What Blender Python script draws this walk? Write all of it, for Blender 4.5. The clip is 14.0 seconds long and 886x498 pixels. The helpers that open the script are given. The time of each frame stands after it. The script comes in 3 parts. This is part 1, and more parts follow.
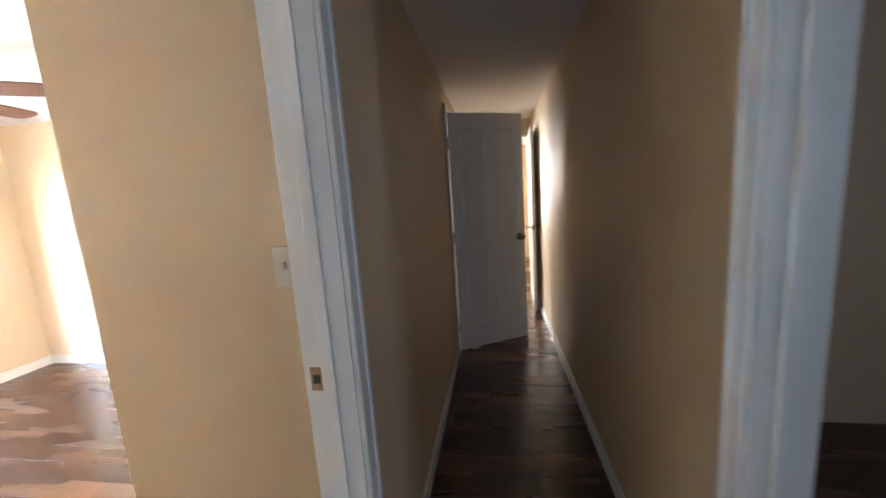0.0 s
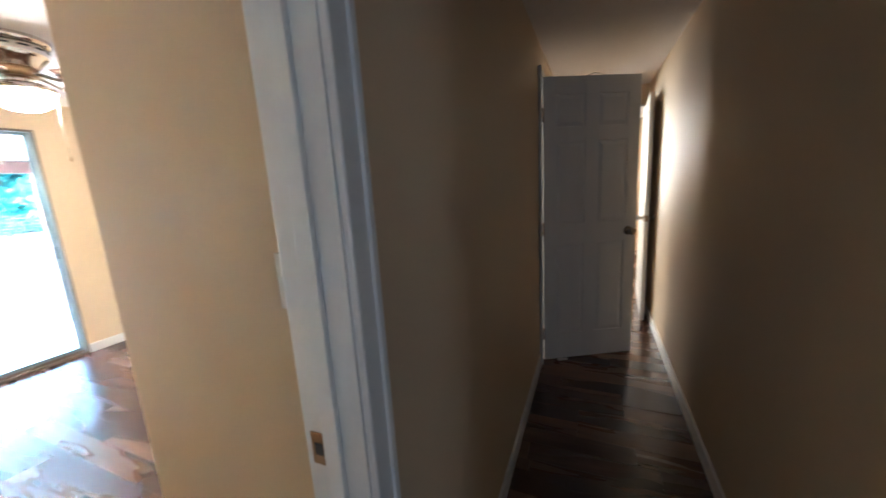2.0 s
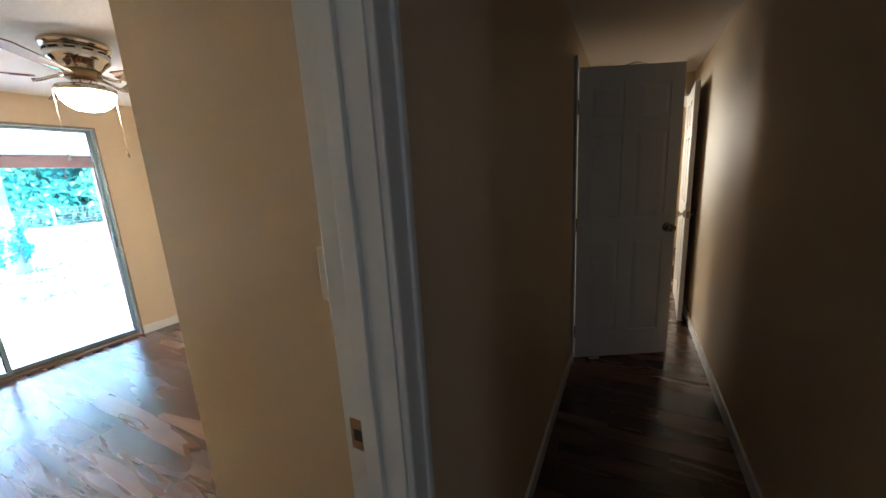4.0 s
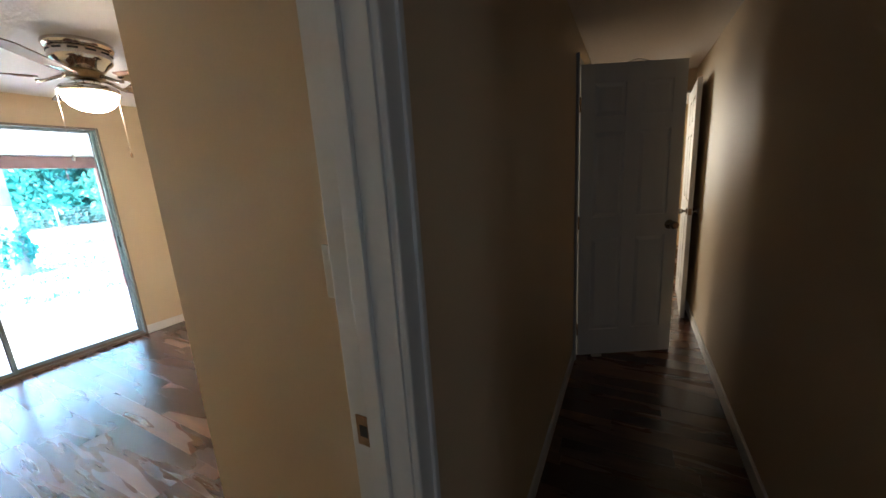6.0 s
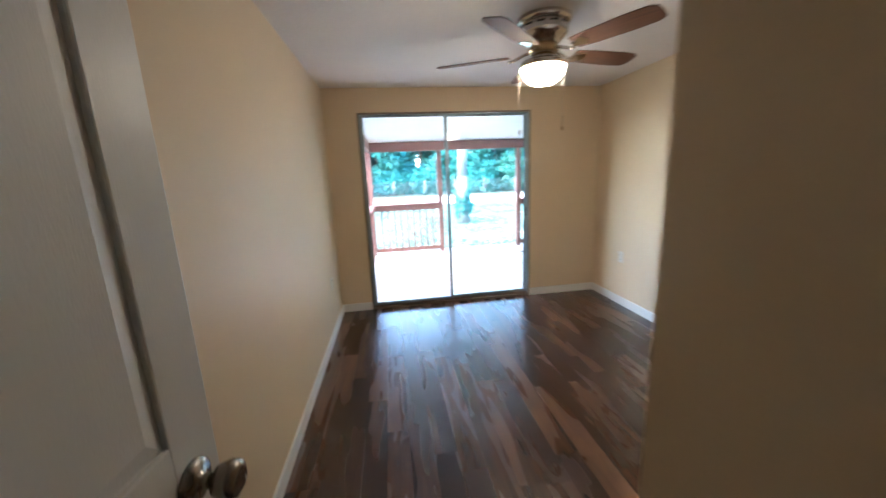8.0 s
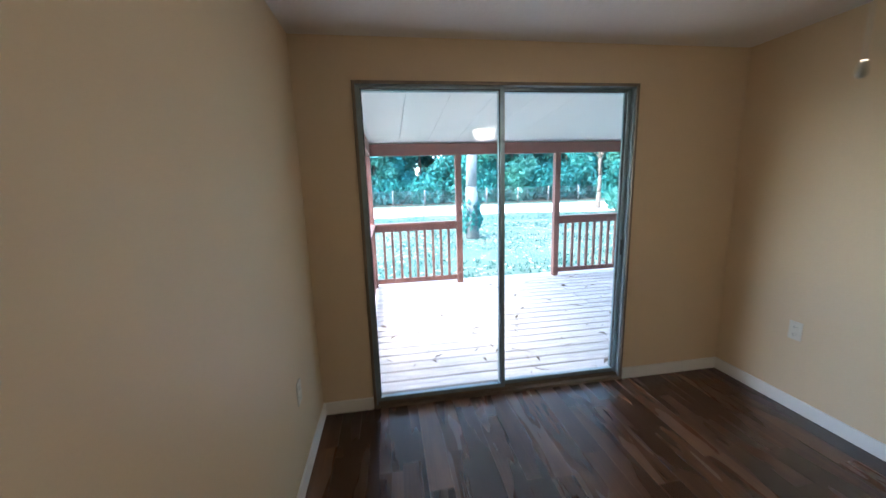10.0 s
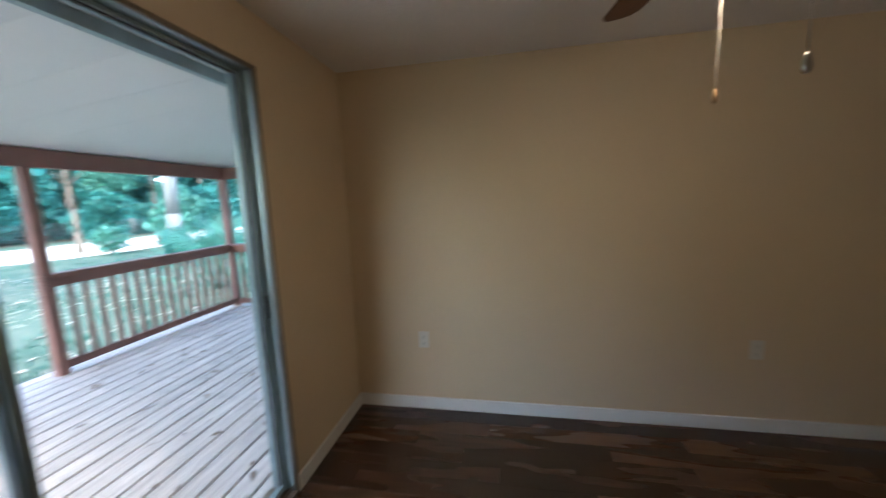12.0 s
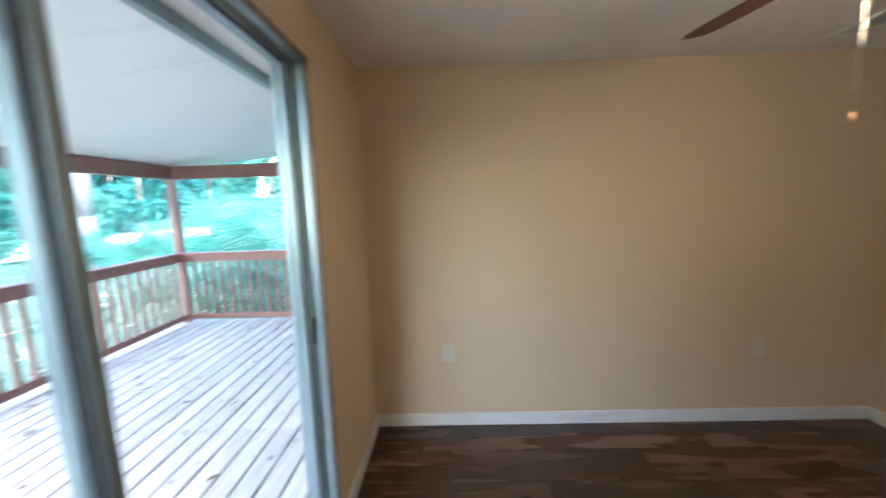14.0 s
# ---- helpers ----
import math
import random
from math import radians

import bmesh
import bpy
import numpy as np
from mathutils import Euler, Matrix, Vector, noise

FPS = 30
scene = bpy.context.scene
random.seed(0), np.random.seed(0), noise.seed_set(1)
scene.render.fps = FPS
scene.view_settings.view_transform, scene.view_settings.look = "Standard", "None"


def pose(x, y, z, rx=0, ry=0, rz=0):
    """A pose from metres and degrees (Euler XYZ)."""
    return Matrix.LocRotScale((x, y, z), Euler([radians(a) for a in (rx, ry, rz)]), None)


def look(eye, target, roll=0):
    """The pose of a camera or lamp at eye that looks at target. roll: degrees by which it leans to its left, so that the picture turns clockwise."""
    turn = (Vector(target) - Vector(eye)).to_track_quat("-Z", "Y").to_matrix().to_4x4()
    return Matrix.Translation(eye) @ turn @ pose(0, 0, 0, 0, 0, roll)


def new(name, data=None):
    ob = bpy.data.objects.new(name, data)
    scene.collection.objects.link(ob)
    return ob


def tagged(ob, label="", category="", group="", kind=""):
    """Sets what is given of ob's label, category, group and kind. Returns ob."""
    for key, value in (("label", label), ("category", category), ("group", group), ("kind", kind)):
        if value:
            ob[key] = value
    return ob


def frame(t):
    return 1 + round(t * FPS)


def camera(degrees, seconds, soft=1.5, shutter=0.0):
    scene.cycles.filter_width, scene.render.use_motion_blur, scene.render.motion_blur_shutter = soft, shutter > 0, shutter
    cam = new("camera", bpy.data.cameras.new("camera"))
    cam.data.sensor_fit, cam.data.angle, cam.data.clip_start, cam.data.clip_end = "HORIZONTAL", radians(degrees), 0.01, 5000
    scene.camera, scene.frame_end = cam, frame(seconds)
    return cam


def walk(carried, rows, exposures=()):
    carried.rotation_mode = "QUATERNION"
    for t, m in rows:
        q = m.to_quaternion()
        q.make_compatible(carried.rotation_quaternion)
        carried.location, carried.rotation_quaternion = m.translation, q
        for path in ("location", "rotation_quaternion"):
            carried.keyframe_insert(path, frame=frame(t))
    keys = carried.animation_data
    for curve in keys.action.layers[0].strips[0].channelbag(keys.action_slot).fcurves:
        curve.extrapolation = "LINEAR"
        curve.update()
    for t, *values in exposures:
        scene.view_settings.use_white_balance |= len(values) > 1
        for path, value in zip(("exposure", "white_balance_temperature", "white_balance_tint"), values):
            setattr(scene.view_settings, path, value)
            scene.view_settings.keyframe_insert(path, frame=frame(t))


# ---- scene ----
cam = camera(102.9, 14.0, shutter=0.5)
PATH = [
    (0, (-0.86, -0.389, 1.387), (1.094, -0.092, 1.086), -3.9),
    (0.5, (-0.647, -0.376, 1.397), (1.238, 0.2, 1.06), -4.7),
    (1, (-0.523, -0.323, 1.402), (1.345, 0.32, 1.09), -4.0),
    (1.5, (-0.502, -0.354, 1.415), (1.37, 0.254, 1.058), -3.4),
    (2, (-0.49, -0.361, 1.397), (1.316, 0.414, 1.025), -3.4),
    (2.5, (-0.5, -0.353, 1.402), (1.169, 0.684, 1.034), -3.2),
    (3, (-0.492, -0.359, 1.399), (1.216, 0.615, 1.035), -3.4),
    (3.2, (-0.494, -0.357, 1.404), (1.236, 0.571, 1.023), -3.1),
    (5.5, (-0.509, -0.346, 1.405), (1.22, 0.571, 0.995), -3.7),
    (6, (-0.509, -0.346, 1.403), (1.218, 0.576, 0.998), -3.7),
    (6.5, (-0.517, -0.293, 1.396), (1.113, 0.8, 1.009), -2.9),
    (7, (-0.528, -0.165, 1.399), (0.822, 1.262, 1.021), -2.4),
    (7.5, (-0.487, 0.014, 1.385), (0.405, 1.757, 0.973), -1.3),
    (8, (-0.44, 0.294, 1.397), (-0.167, 2.233, 0.99), -2.5),
    (8.2, (-0.459, 0.395, 1.358), (-0.29, 2.346, 0.953), -1.9),
    (10.3, (-0.55, 2.098, 1.446), (-0.203, 4.04, 1.113), -2.5),
    (10.6, (-0.509, 2.298, 1.368), (-0.099, 4.236, 1.092), -3.5),
    (11, (-0.404, 2.529, 1.448), (0.236, 4.405, 1.18), -2.7),
    (11.5, (-0.45, 2.883, 1.452), (1.143, 4.051, 1.136), -0.8),
    (12, (-0.366, 2.952, 1.43), (1.581, 3.321, 1.157), -2.3),
    (12.5, (-0.253, 3.032, 1.433), (1.734, 2.91, 1.237), -0.6),
    (13, (-0.224, 3.139, 1.466), (1.743, 2.828, 1.287), -0.6),
    (13.5, (-0.244, 3.345, 1.479), (1.704, 2.952, 1.253), -2.1),
    (14, (-0.321, 3.489, 1.481), (1.661, 3.539, 1.211), -1.8),
]
EXPOSURES = [
    (0, 7.70, 5350, 10),
    (0.5, 7.69, 5250, 10),
    (1.5, 7.59, 5250, 10),
    (2, 7.29, 5400, 10),
    (3, 6.32, 5850, 8),
    (5.5, 6.20, 5900, 8),
    (6.5, 5.87, 6000, 9),
    (7.5, 5.54, 5950, 10),
    (8.2, 5.15, 5850, 10),
    (10.3, 4.28, 5950, 10),
    (11, 4.13, 6050, 11),
    (12, 3.85, 6350, 11),
    (12.5, 4.50, 6250, 11),
    (13, 4.93, 6150, 10),
    (13.5, 5.00, 6100, 10),
    (14, 4.78, 6200, 11),
]
walk(cam, [(t, look(eye, target, roll)) for t, eye, target, roll in PATH], EXPOSURES)
SKY, SUN, END_ROOM, SIDE_ROOM, CROSS_ROOM, HALL_BACK, FAN_GLOW, FAN_TURN = 0.15, 0.28, 2.05, 0.17, 0.045, 0.042, 2.0, 10

# ---- world, sun, lamps ----
world = bpy.data.worlds.new("sky")
scene.world = world
world.use_nodes = True
wn = world.node_tree.nodes
sky = wn.new("ShaderNodeTexSky")
sky.sky_type, sky.sun_disc = "NISHITA", False
sky.sun_elevation, sky.sun_rotation = radians(47), radians(254.5)
sky.dust_density, sky.ozone_density = 1.6, 1.0
wn["Background"].inputs["Strength"].default_value = SKY
world.node_tree.links.new(sky.outputs["Color"], wn["Background"].inputs["Color"])


def lamp(name, kind, m, energy, colour, **more):
    data = bpy.data.lights.new(name, kind)
    data.energy, data.color = energy, colour
    if kind == "SUN":
        data.angle = radians(more["angle"])
    elif kind == "AREA":
        data.shape, data.size, data.size_y = "RECTANGLE", more["size"], more["size_y"]
    else:
        data.shadow_soft_size = more["radius"]
    ob = new(name, data)
    ob.matrix_world = m
    return ob


lamp("sun", "SUN", look((-18, -5, 20), (0, 0, 0)), SUN, (1.0, 0.95, 0.88), angle=25)
# added cool fill through the cross room's doorway; that room has no window
lamp("fill_light_cross", "AREA", look((-1.35, -3.0, 1.45), (-0.1, 0.3, 1.1)), CROSS_ROOM, (0.72, 0.85, 1.0), size=0.8, size_y=1.0)
# added cool fill in front of the hall's closed back wall, no window there
lamp("fill_light_back", "AREA", look((-3.12, -0.45, 1.4), (0, -0.42, 1.2)), HALL_BACK, (0.72, 0.85, 1.0), size=0.6, size_y=1.0)
# area lamps added for the light behind the hall doors; neither room has windows
lamp("room_light_end", "AREA", look((6.38, 0.95, 1.45), (3.9, -0.4, 0.9)), END_ROOM, (1.0, 0.89, 0.70), size=1.1, size_y=1.2)
lamp("room_light_side", "AREA", look((2.9, 2.55, 1.4), (2.7, 0, 0.8)), SIDE_ROOM, (1.0, 0.89, 0.70), size=0.9, size_y=1.0)


# ---- materials ----
def mat(name, base, rough=0.6, metal=0.0, vary=0.12, scale=6.0, fine=60.0, bump=0.1, dist=0.002, stretch=(1, 1, 1), rnd=0.0, coat=0.0, second=None, island=False, spec=0.5):
    """A surface with grain and wear at two scales."""
    m = bpy.data.materials.new(name)
    m.use_nodes = True
    nt = m.node_tree
    n, l = nt.nodes, nt.links
    b = n["Principled BSDF"]
    b.inputs["Metallic"].default_value = metal
    b.inputs["Coat Weight"].default_value = coat
    b.inputs["Specular IOR Level"].default_value = spec
    tc, mp = n.new("ShaderNodeTexCoord"), n.new("ShaderNodeMapping")
    mp.inputs["Scale"].default_value = stretch
    l.new(tc.outputs["Object"], mp.inputs["Vector"])
    big, small = n.new("ShaderNodeTexNoise"), n.new("ShaderNodeTexNoise")
    big.inputs["Scale"].default_value, small.inputs["Scale"].default_value = scale, fine
    big.inputs["Detail"].default_value = small.inputs["Detail"].default_value = 5
    l.new(mp.outputs[0], big.inputs["Vector"])
    l.new(mp.outputs[0], small.inputs["Vector"])
    add = n.new("ShaderNodeMath")
    add.operation = "MULTIPLY_ADD"
    add.inputs[1].default_value = 0.45
    l.new(small.outputs["Fac"], add.inputs[0])
    l.new(big.outputs["Fac"], add.inputs[2])
    span = n.new("ShaderNodeMapRange")
    span.inputs[1].default_value, span.inputs[2].default_value = 0.38, 1.02
    l.new(add.outputs[0], span.inputs[0])
    mix = n.new("ShaderNodeMix")
    mix.data_type = "RGBA"
    dark = second or tuple(c * (1 - vary) for c in base)
    light = base if second else tuple(min(1, c * (1 + vary)) for c in base)
    mix.inputs[6].default_value, mix.inputs[7].default_value = (*dark, 1), (*light, 1)
    l.new(span.outputs[0], mix.inputs[0])
    colour = mix.outputs[2]
    if rnd:
        src = n.new("ShaderNodeNewGeometry").outputs["Random Per Island"] if island else n.new("ShaderNodeObjectInfo").outputs["Random"]
        r = n.new("ShaderNodeMapRange")
        r.inputs[3].default_value, r.inputs[4].default_value = 1 - rnd, 1 + rnd
        l.new(src, r.inputs[0])
        hsv = n.new("ShaderNodeHueSaturation")
        l.new(r.outputs[0], hsv.inputs["Value"])
        l.new(colour, hsv.inputs["Color"])
        colour = hsv.outputs[0]
    l.new(colour, b.inputs["Base Color"])
    rr = n.new("ShaderNodeMapRange")
    rr.inputs[3].default_value, rr.inputs[4].default_value = max(0.02, rough - 0.08), min(1, rough + 0.08)
    l.new(big.outputs["Fac"], rr.inputs[0])
    l.new(rr.outputs[0], b.inputs["Roughness"])
    if bump:
        bp = n.new("ShaderNodeBump")
        bp.inputs["Strength"].default_value, bp.inputs["Distance"].default_value = bump, dist
        l.new(small.outputs["Fac"], bp.inputs["Height"])
        l.new(bp.outputs[0], b.inputs["Normal"])
    return m


def leafmat(name, base, rnd=0.5):
    m = mat(name, base, 0.5, vary=0.3, scale=0.8, fine=8, bump=0, rnd=rnd, island=True, spec=0.3)
    b = m.node_tree.nodes["Principled BSDF"]
    t = m.node_tree.nodes.new("ShaderNodeBsdfTranslucent")
    t.inputs["Color"].default_value = (base[0] * 1.5, base[1] * 1.6, base[2] * 1.3, 1)
    mx = m.node_tree.nodes.new("ShaderNodeMixShader")
    mx.inputs[0].default_value = 0.35
    m.node_tree.links.new(b.outputs[0], mx.inputs[1])
    m.node_tree.links.new(t.outputs[0], mx.inputs[2])
    m.node_tree.links.new(mx.outputs[0], m.node_tree.nodes["Material Output"].inputs["Surface"])
    return m


def glass_mat():
    """Clear sheet glass: it lets light through straight and mirrors more at a slant."""
    m = bpy.data.materials.new("clear_glass")
    m.use_nodes = True
    n, l = m.node_tree.nodes, m.node_tree.links
    n.remove(n["Principled BSDF"])
    clear, gloss = n.new("ShaderNodeBsdfTransparent"), n.new("ShaderNodeBsdfGlossy")
    clear.inputs["Color"].default_value = (0.96, 0.985, 0.98, 1)
    gloss.inputs["Roughness"].default_value = 0.01
    slant, steep, share, mix = n.new("ShaderNodeLayerWeight"), n.new("ShaderNodeMath"), n.new("ShaderNodeMapRange"), n.new("ShaderNodeMixShader")
    slant.inputs["Blend"].default_value = 0.5
    steep.operation = "POWER"
    steep.inputs[1].default_value = 5.0
    share.inputs[3].default_value, share.inputs[4].default_value = 0.025, 0.7
    l.new(slant.outputs["Facing"], steep.inputs[0])
    l.new(steep.outputs[0], share.inputs[0])
    l.new(share.outputs[0], mix.inputs[0])
    l.new(clear.outputs[0], mix.inputs[1])
    l.new(gloss.outputs[0], mix.inputs[2])
    l.new(mix.outputs[0], n["Material Output"].inputs["Surface"])
    return m


def plank_mat():
    """Printed laminate: each plank has its own drawn-out light and dark figure."""
    m = bpy.data.materials.new("dark_laminate")
    m.use_nodes = True
    n, l = m.node_tree.nodes, m.node_tree.links
    b = n["Principled BSDF"]
    tc, info = n.new("ShaderNodeTexCoord"), n.new("ShaderNodeObjectInfo")
    off = n.new("ShaderNodeVectorMath")
    off.operation = "MULTIPLY_ADD"
    off.inputs[1].default_value = (1, 1, 1)
    push = n.new("ShaderNodeMath")
    push.operation = "MULTIPLY"
    push.inputs[1].default_value = 37.0
    l.new(info.outputs["Random"], push.inputs[0])
    l.new(tc.outputs["Object"], off.inputs[0])
    l.new(push.outputs[0], off.inputs[2])

    def grain(sx, sy, scale, detail, warp):
        mp, nz = n.new("ShaderNodeMapping"), n.new("ShaderNodeTexNoise")
        mp.inputs["Scale"].default_value = (sx, sy, 1)
        nz.inputs["Scale"].default_value, nz.inputs["Detail"].default_value = scale, detail
        nz.inputs["Distortion"].default_value = warp
        l.new(off.outputs[0], mp.inputs["Vector"])
        l.new(mp.outputs[0], nz.inputs["Vector"])
        return nz.outputs["Fac"]

    figure, fine = grain(4.0, 0.6, 2.0, 2, 0.0), grain(14, 1, 7.0, 4, 0.0)
    a = n.new("ShaderNodeMath")
    a.operation = "MULTIPLY_ADD"
    a.inputs[1].default_value = 0.22
    l.new(fine, a.inputs[0])
    l.new(figure, a.inputs[2])
    c = n.new("ShaderNodeMath")
    c.operation = "MULTIPLY_ADD"
    c.inputs[1].default_value = 0.24
    l.new(info.outputs["Random"], c.inputs[0])
    l.new(a.outputs[0], c.inputs[2])
    ramp = n.new("ShaderNodeValToRGB")
    e = ramp.color_ramp.elements
    e[0].position, e[0].color = 0.42, (0.019, 0.007, 0.0035, 1)
    e[1].position, e[1].color = 1.0, (0.16, 0.076, 0.038, 1)
    mid = e.new(0.70)
    mid.color = (0.046, 0.0175, 0.0085, 1)
    l.new(c.outputs[0], ramp.inputs[0])
    l.new(ramp.outputs[0], b.inputs["Base Color"])
    rr = n.new("ShaderNodeMapRange")
    rr.inputs[3].default_value, rr.inputs[4].default_value = 0.20, 0.34
    l.new(figure, rr.inputs[0])
    l.new(rr.outputs[0], b.inputs["Roughness"])
    b.inputs["Specular IOR Level"].default_value = 0.75
    bp = n.new("ShaderNodeBump")
    bp.inputs["Strength"].default_value, bp.inputs["Distance"].default_value = 0.1, 0.0008
    l.new(fine, bp.inputs["Height"])
    l.new(bp.outputs[0], b.inputs["Normal"])
    return m


def glow_mat(name, colour, strength):
    m = bpy.data.materials.new(name)
    m.use_nodes = True
    b = m.node_tree.nodes["Principled BSDF"]
    b.inputs["Base Color"].default_value = (0.9, 0.88, 0.82, 1)
    b.inputs["Emission Color"].default_value = (*colour, 1)
    b.inputs["Emission Strength"].default_value = strength
    return m


WALL = mat("tan_wall_paint", (0.64, 0.50, 0.33), 0.5, vary=0.05, scale=1.2, fine=140, bump=0.25, dist=0.0015, spec=0.4)
CEIL = mat("white_ceiling_texture", (0.76, 0.72, 0.69), 0.9, vary=0.05, scale=2, fine=55, bump=0.5, dist=0.004)
TRIM = mat("white_trim_paint", (0.74, 0.73, 0.70), 0.35, vary=0.05, scale=3, fine=90, bump=0.08)
DOORW = mat("white_door_paint", (0.72, 0.71, 0.68), 0.38, vary=0.05, scale=2, fine=70, bump=0.18, stretch=(6, 6, 1))
PLANK = plank_mat()
UNDER = mat("joint_and_deck_shade", (0.03, 0.02, 0.015), 0.8)
# one weathered metal: blue tint paints in mirrored sky, brown the mirrored tan room
ALU = mat("weathered_aluminium_sky_tint", (0.27, 0.335, 0.35), 0.34, 0.45, vary=0.3, scale=9, fine=120, bump=0.1, stretch=(1, 1, 0.2))
ALU_ROOM = mat("weathered_aluminium_room_tint", (0.21, 0.165, 0.125), 0.4, 0.5, vary=0.3, scale=9, fine=120, bump=0.1, stretch=(1, 1, 0.2))
CHROME = mat("polished_nickel", (0.56, 0.51, 0.46), 0.10, 1.0, vary=0.08, scale=20, fine=200, bump=0.02)
BLACK = mat("black_parts_and_shade", (0.02, 0.02, 0.02), 0.6)
GLASS = glass_mat()
STEEL = mat("brushed_nickel", (0.5, 0.47, 0.42), 0.28, 1.0, vary=0.1, scale=20, fine=200, bump=0.03)
DARKKNOB = mat("tarnished_nickel", (0.26, 0.23, 0.20), 0.25, 1.0, vary=0.2, scale=25, fine=200, bump=0.03)
BRASS = mat("worn_brass", (0.34, 0.22, 0.12), 0.4, 0.8, vary=0.3, scale=40, fine=200)
PLASTIC = mat("white_plastic", (0.64, 0.60, 0.52), 0.35, vary=0.03, bump=0.0)
DECK = mat("grey_deck_board", (0.70, 0.62, 0.56), 0.6, vary=0.3, scale=3, fine=30, bump=0.3, dist=0.003, stretch=(1, 9, 4), rnd=0.12, second=(0.36, 0.30, 0.265))
REDWOOD = mat("red_brown_stain", (0.20, 0.088, 0.068), 0.6, vary=0.3, scale=4, fine=40, bump=0.25, stretch=(3, 3, 3))
PORCHC = mat("white_porch_panel", (0.73, 0.71, 0.685), 0.55, vary=0.06, scale=1.5, fine=20, bump=0.05)
SIDING = mat("white_siding", (0.62, 0.61, 0.58), 0.6, vary=0.08)
BLADE = mat("dark_walnut_blade", (0.13, 0.065, 0.04), 0.6, vary=0.35, scale=6, fine=60, stretch=(1, 8, 1), spec=0.2)
GRASS = mat("lawn", (0.030, 0.088, 0.068), 0.95, vary=0.4, scale=0.7, fine=9, bump=0.8, dist=0.05, spec=0.05, second=(0.14, 0.16, 0.13))
SAND = mat("pale_sand_drive", (0.62, 0.58, 0.52), 0.95, vary=0.15, scale=0.6, fine=9, bump=0.4, dist=0.03)
BARK = mat("grey_bark", (0.16, 0.17, 0.17), 0.9, vary=0.4, scale=3, fine=22, bump=0.8, dist=0.03, stretch=(2, 2, 0.4))
DBARK = mat("dark_bark", (0.13, 0.11, 0.09), 0.9, vary=0.4, scale=3, fine=22, bump=0.8, dist=0.03, stretch=(2, 2, 0.4))
LEAF = leafmat("tree_leaves", (0.032, 0.175, 0.165))
LEAF2 = leafmat("pale_leaves", (0.07, 0.225, 0.19))
BLADEGRASS = leafmat("grass_blades", (0.026, 0.115, 0.098))
PALM = leafmat("palmetto_leaves", (0.06, 0.21, 0.17))
DRY = mat("dry_leaf", (0.19, 0.14, 0.10), 0.8, vary=0.4, rnd=0.4, island=True)
PALELEAF = mat("pale_dry_leaf", (0.42, 0.40, 0.34), 0.8, vary=0.3, rnd=0.4, island=True)
LITTER = mat("woodland_floor", (0.05, 0.048, 0.032), 0.95, vary=0.4, scale=1, fine=12, bump=0.5, dist=0.03, spec=0.1)
POSTW = mat("grey_fence_post", (0.16, 0.165, 0.16), 0.8)
WIRE = mat("galvanised_wire", (0.10, 0.115, 0.115), 0.7, 0.1)
BOWL = glow_mat("frosted_bowl", (1.0, 0.83, 0.62), FAN_GLOW)


# ---- building helpers ----
def box(bm, x0, y0, z0, x1, y1, z1, bevel=0.0):
    vs = [bm.verts.new(p) for p in ((x0, y0, z0), (x1, y0, z0), (x1, y1, z0), (x0, y1, z0), (x0, y0, z1), (x1, y0, z1), (x1, y1, z1), (x0, y1, z1))]
    fs = [bm.faces.new([vs[i] for i in q]) for q in ((3, 2, 1, 0), (4, 5, 6, 7), (0, 1, 5, 4), (1, 2, 6, 5), (2, 3, 7, 6), (3, 0, 4, 7))]
    if bevel:
        bmesh.ops.bevel(bm, geom=list({e for f in fs for e in f.edges}), offset=bevel, segments=2, affect="EDGES", profile=0.5)
    return bm


def boxes(*items, bevel=0.0):
    bm = bmesh.new()
    for it in items:
        box(bm, *it, bevel=bevel)
    return bm


def lathe(profile, steps=32, axis="z", at=(0, 0, 0)):
    """A turned shape from (radius, height) pairs."""
    bm = bmesh.new()
    rings = []
    for r, h in profile:
        ring = []
        for k in range(steps):
            a = 2 * math.pi * k / steps
            p = Vector((r * math.cos(a), r * math.sin(a), h))
            if axis == "x":
                p = Vector((p.z, p.x, p.y))
            elif axis == "y":
                p = Vector((p.y, p.z, p.x))
            ring.append(bm.verts.new(p + Vector(at)))
        rings.append(ring)
    for a, b in zip(rings, rings[1:]):
        for k in range(steps):
            f = bm.faces.new((a[k], a[(k + 1) % steps], b[(k + 1) % steps], b[k]))
            f.smooth = True
    bm.faces.new(rings[0][::-1])
    bm.faces.new(rings[-1])
    return bm


def rod(bm, a, b, r0, r1=None, steps=8):
    r1 = r0 if r1 is None else r1
    a, b = Vector(a), Vector(b)
    q = (b - a).to_track_quat("Z", "Y").to_matrix()
    lo, hi = [], []
    for k in range(steps):
        d = q @ Vector((math.cos(2 * math.pi * k / steps), math.sin(2 * math.pi * k / steps), 0))
        lo.append(bm.verts.new(a + d * r0))
        hi.append(bm.verts.new(b + d * r1))
    for k in range(steps):
        bm.faces.new((lo[k], lo[(k + 1) % steps], hi[(k + 1) % steps], hi[k])).smooth = True
    bm.faces.new(lo[::-1])
    bm.faces.new(hi)
    return bm


def mesh_of(name, bm, material):
    bmesh.ops.recalc_face_normals(bm, faces=bm.faces)
    me = bpy.data.meshes.new(name)
    bm.to_mesh(me)
    bm.free()
    me.materials.append(material)
    return me


def part(name, bm, material, parent=None, label=""):
    ob = new(name, mesh_of(name, bm, material))
    ob.parent = parent
    return tagged(ob, label)


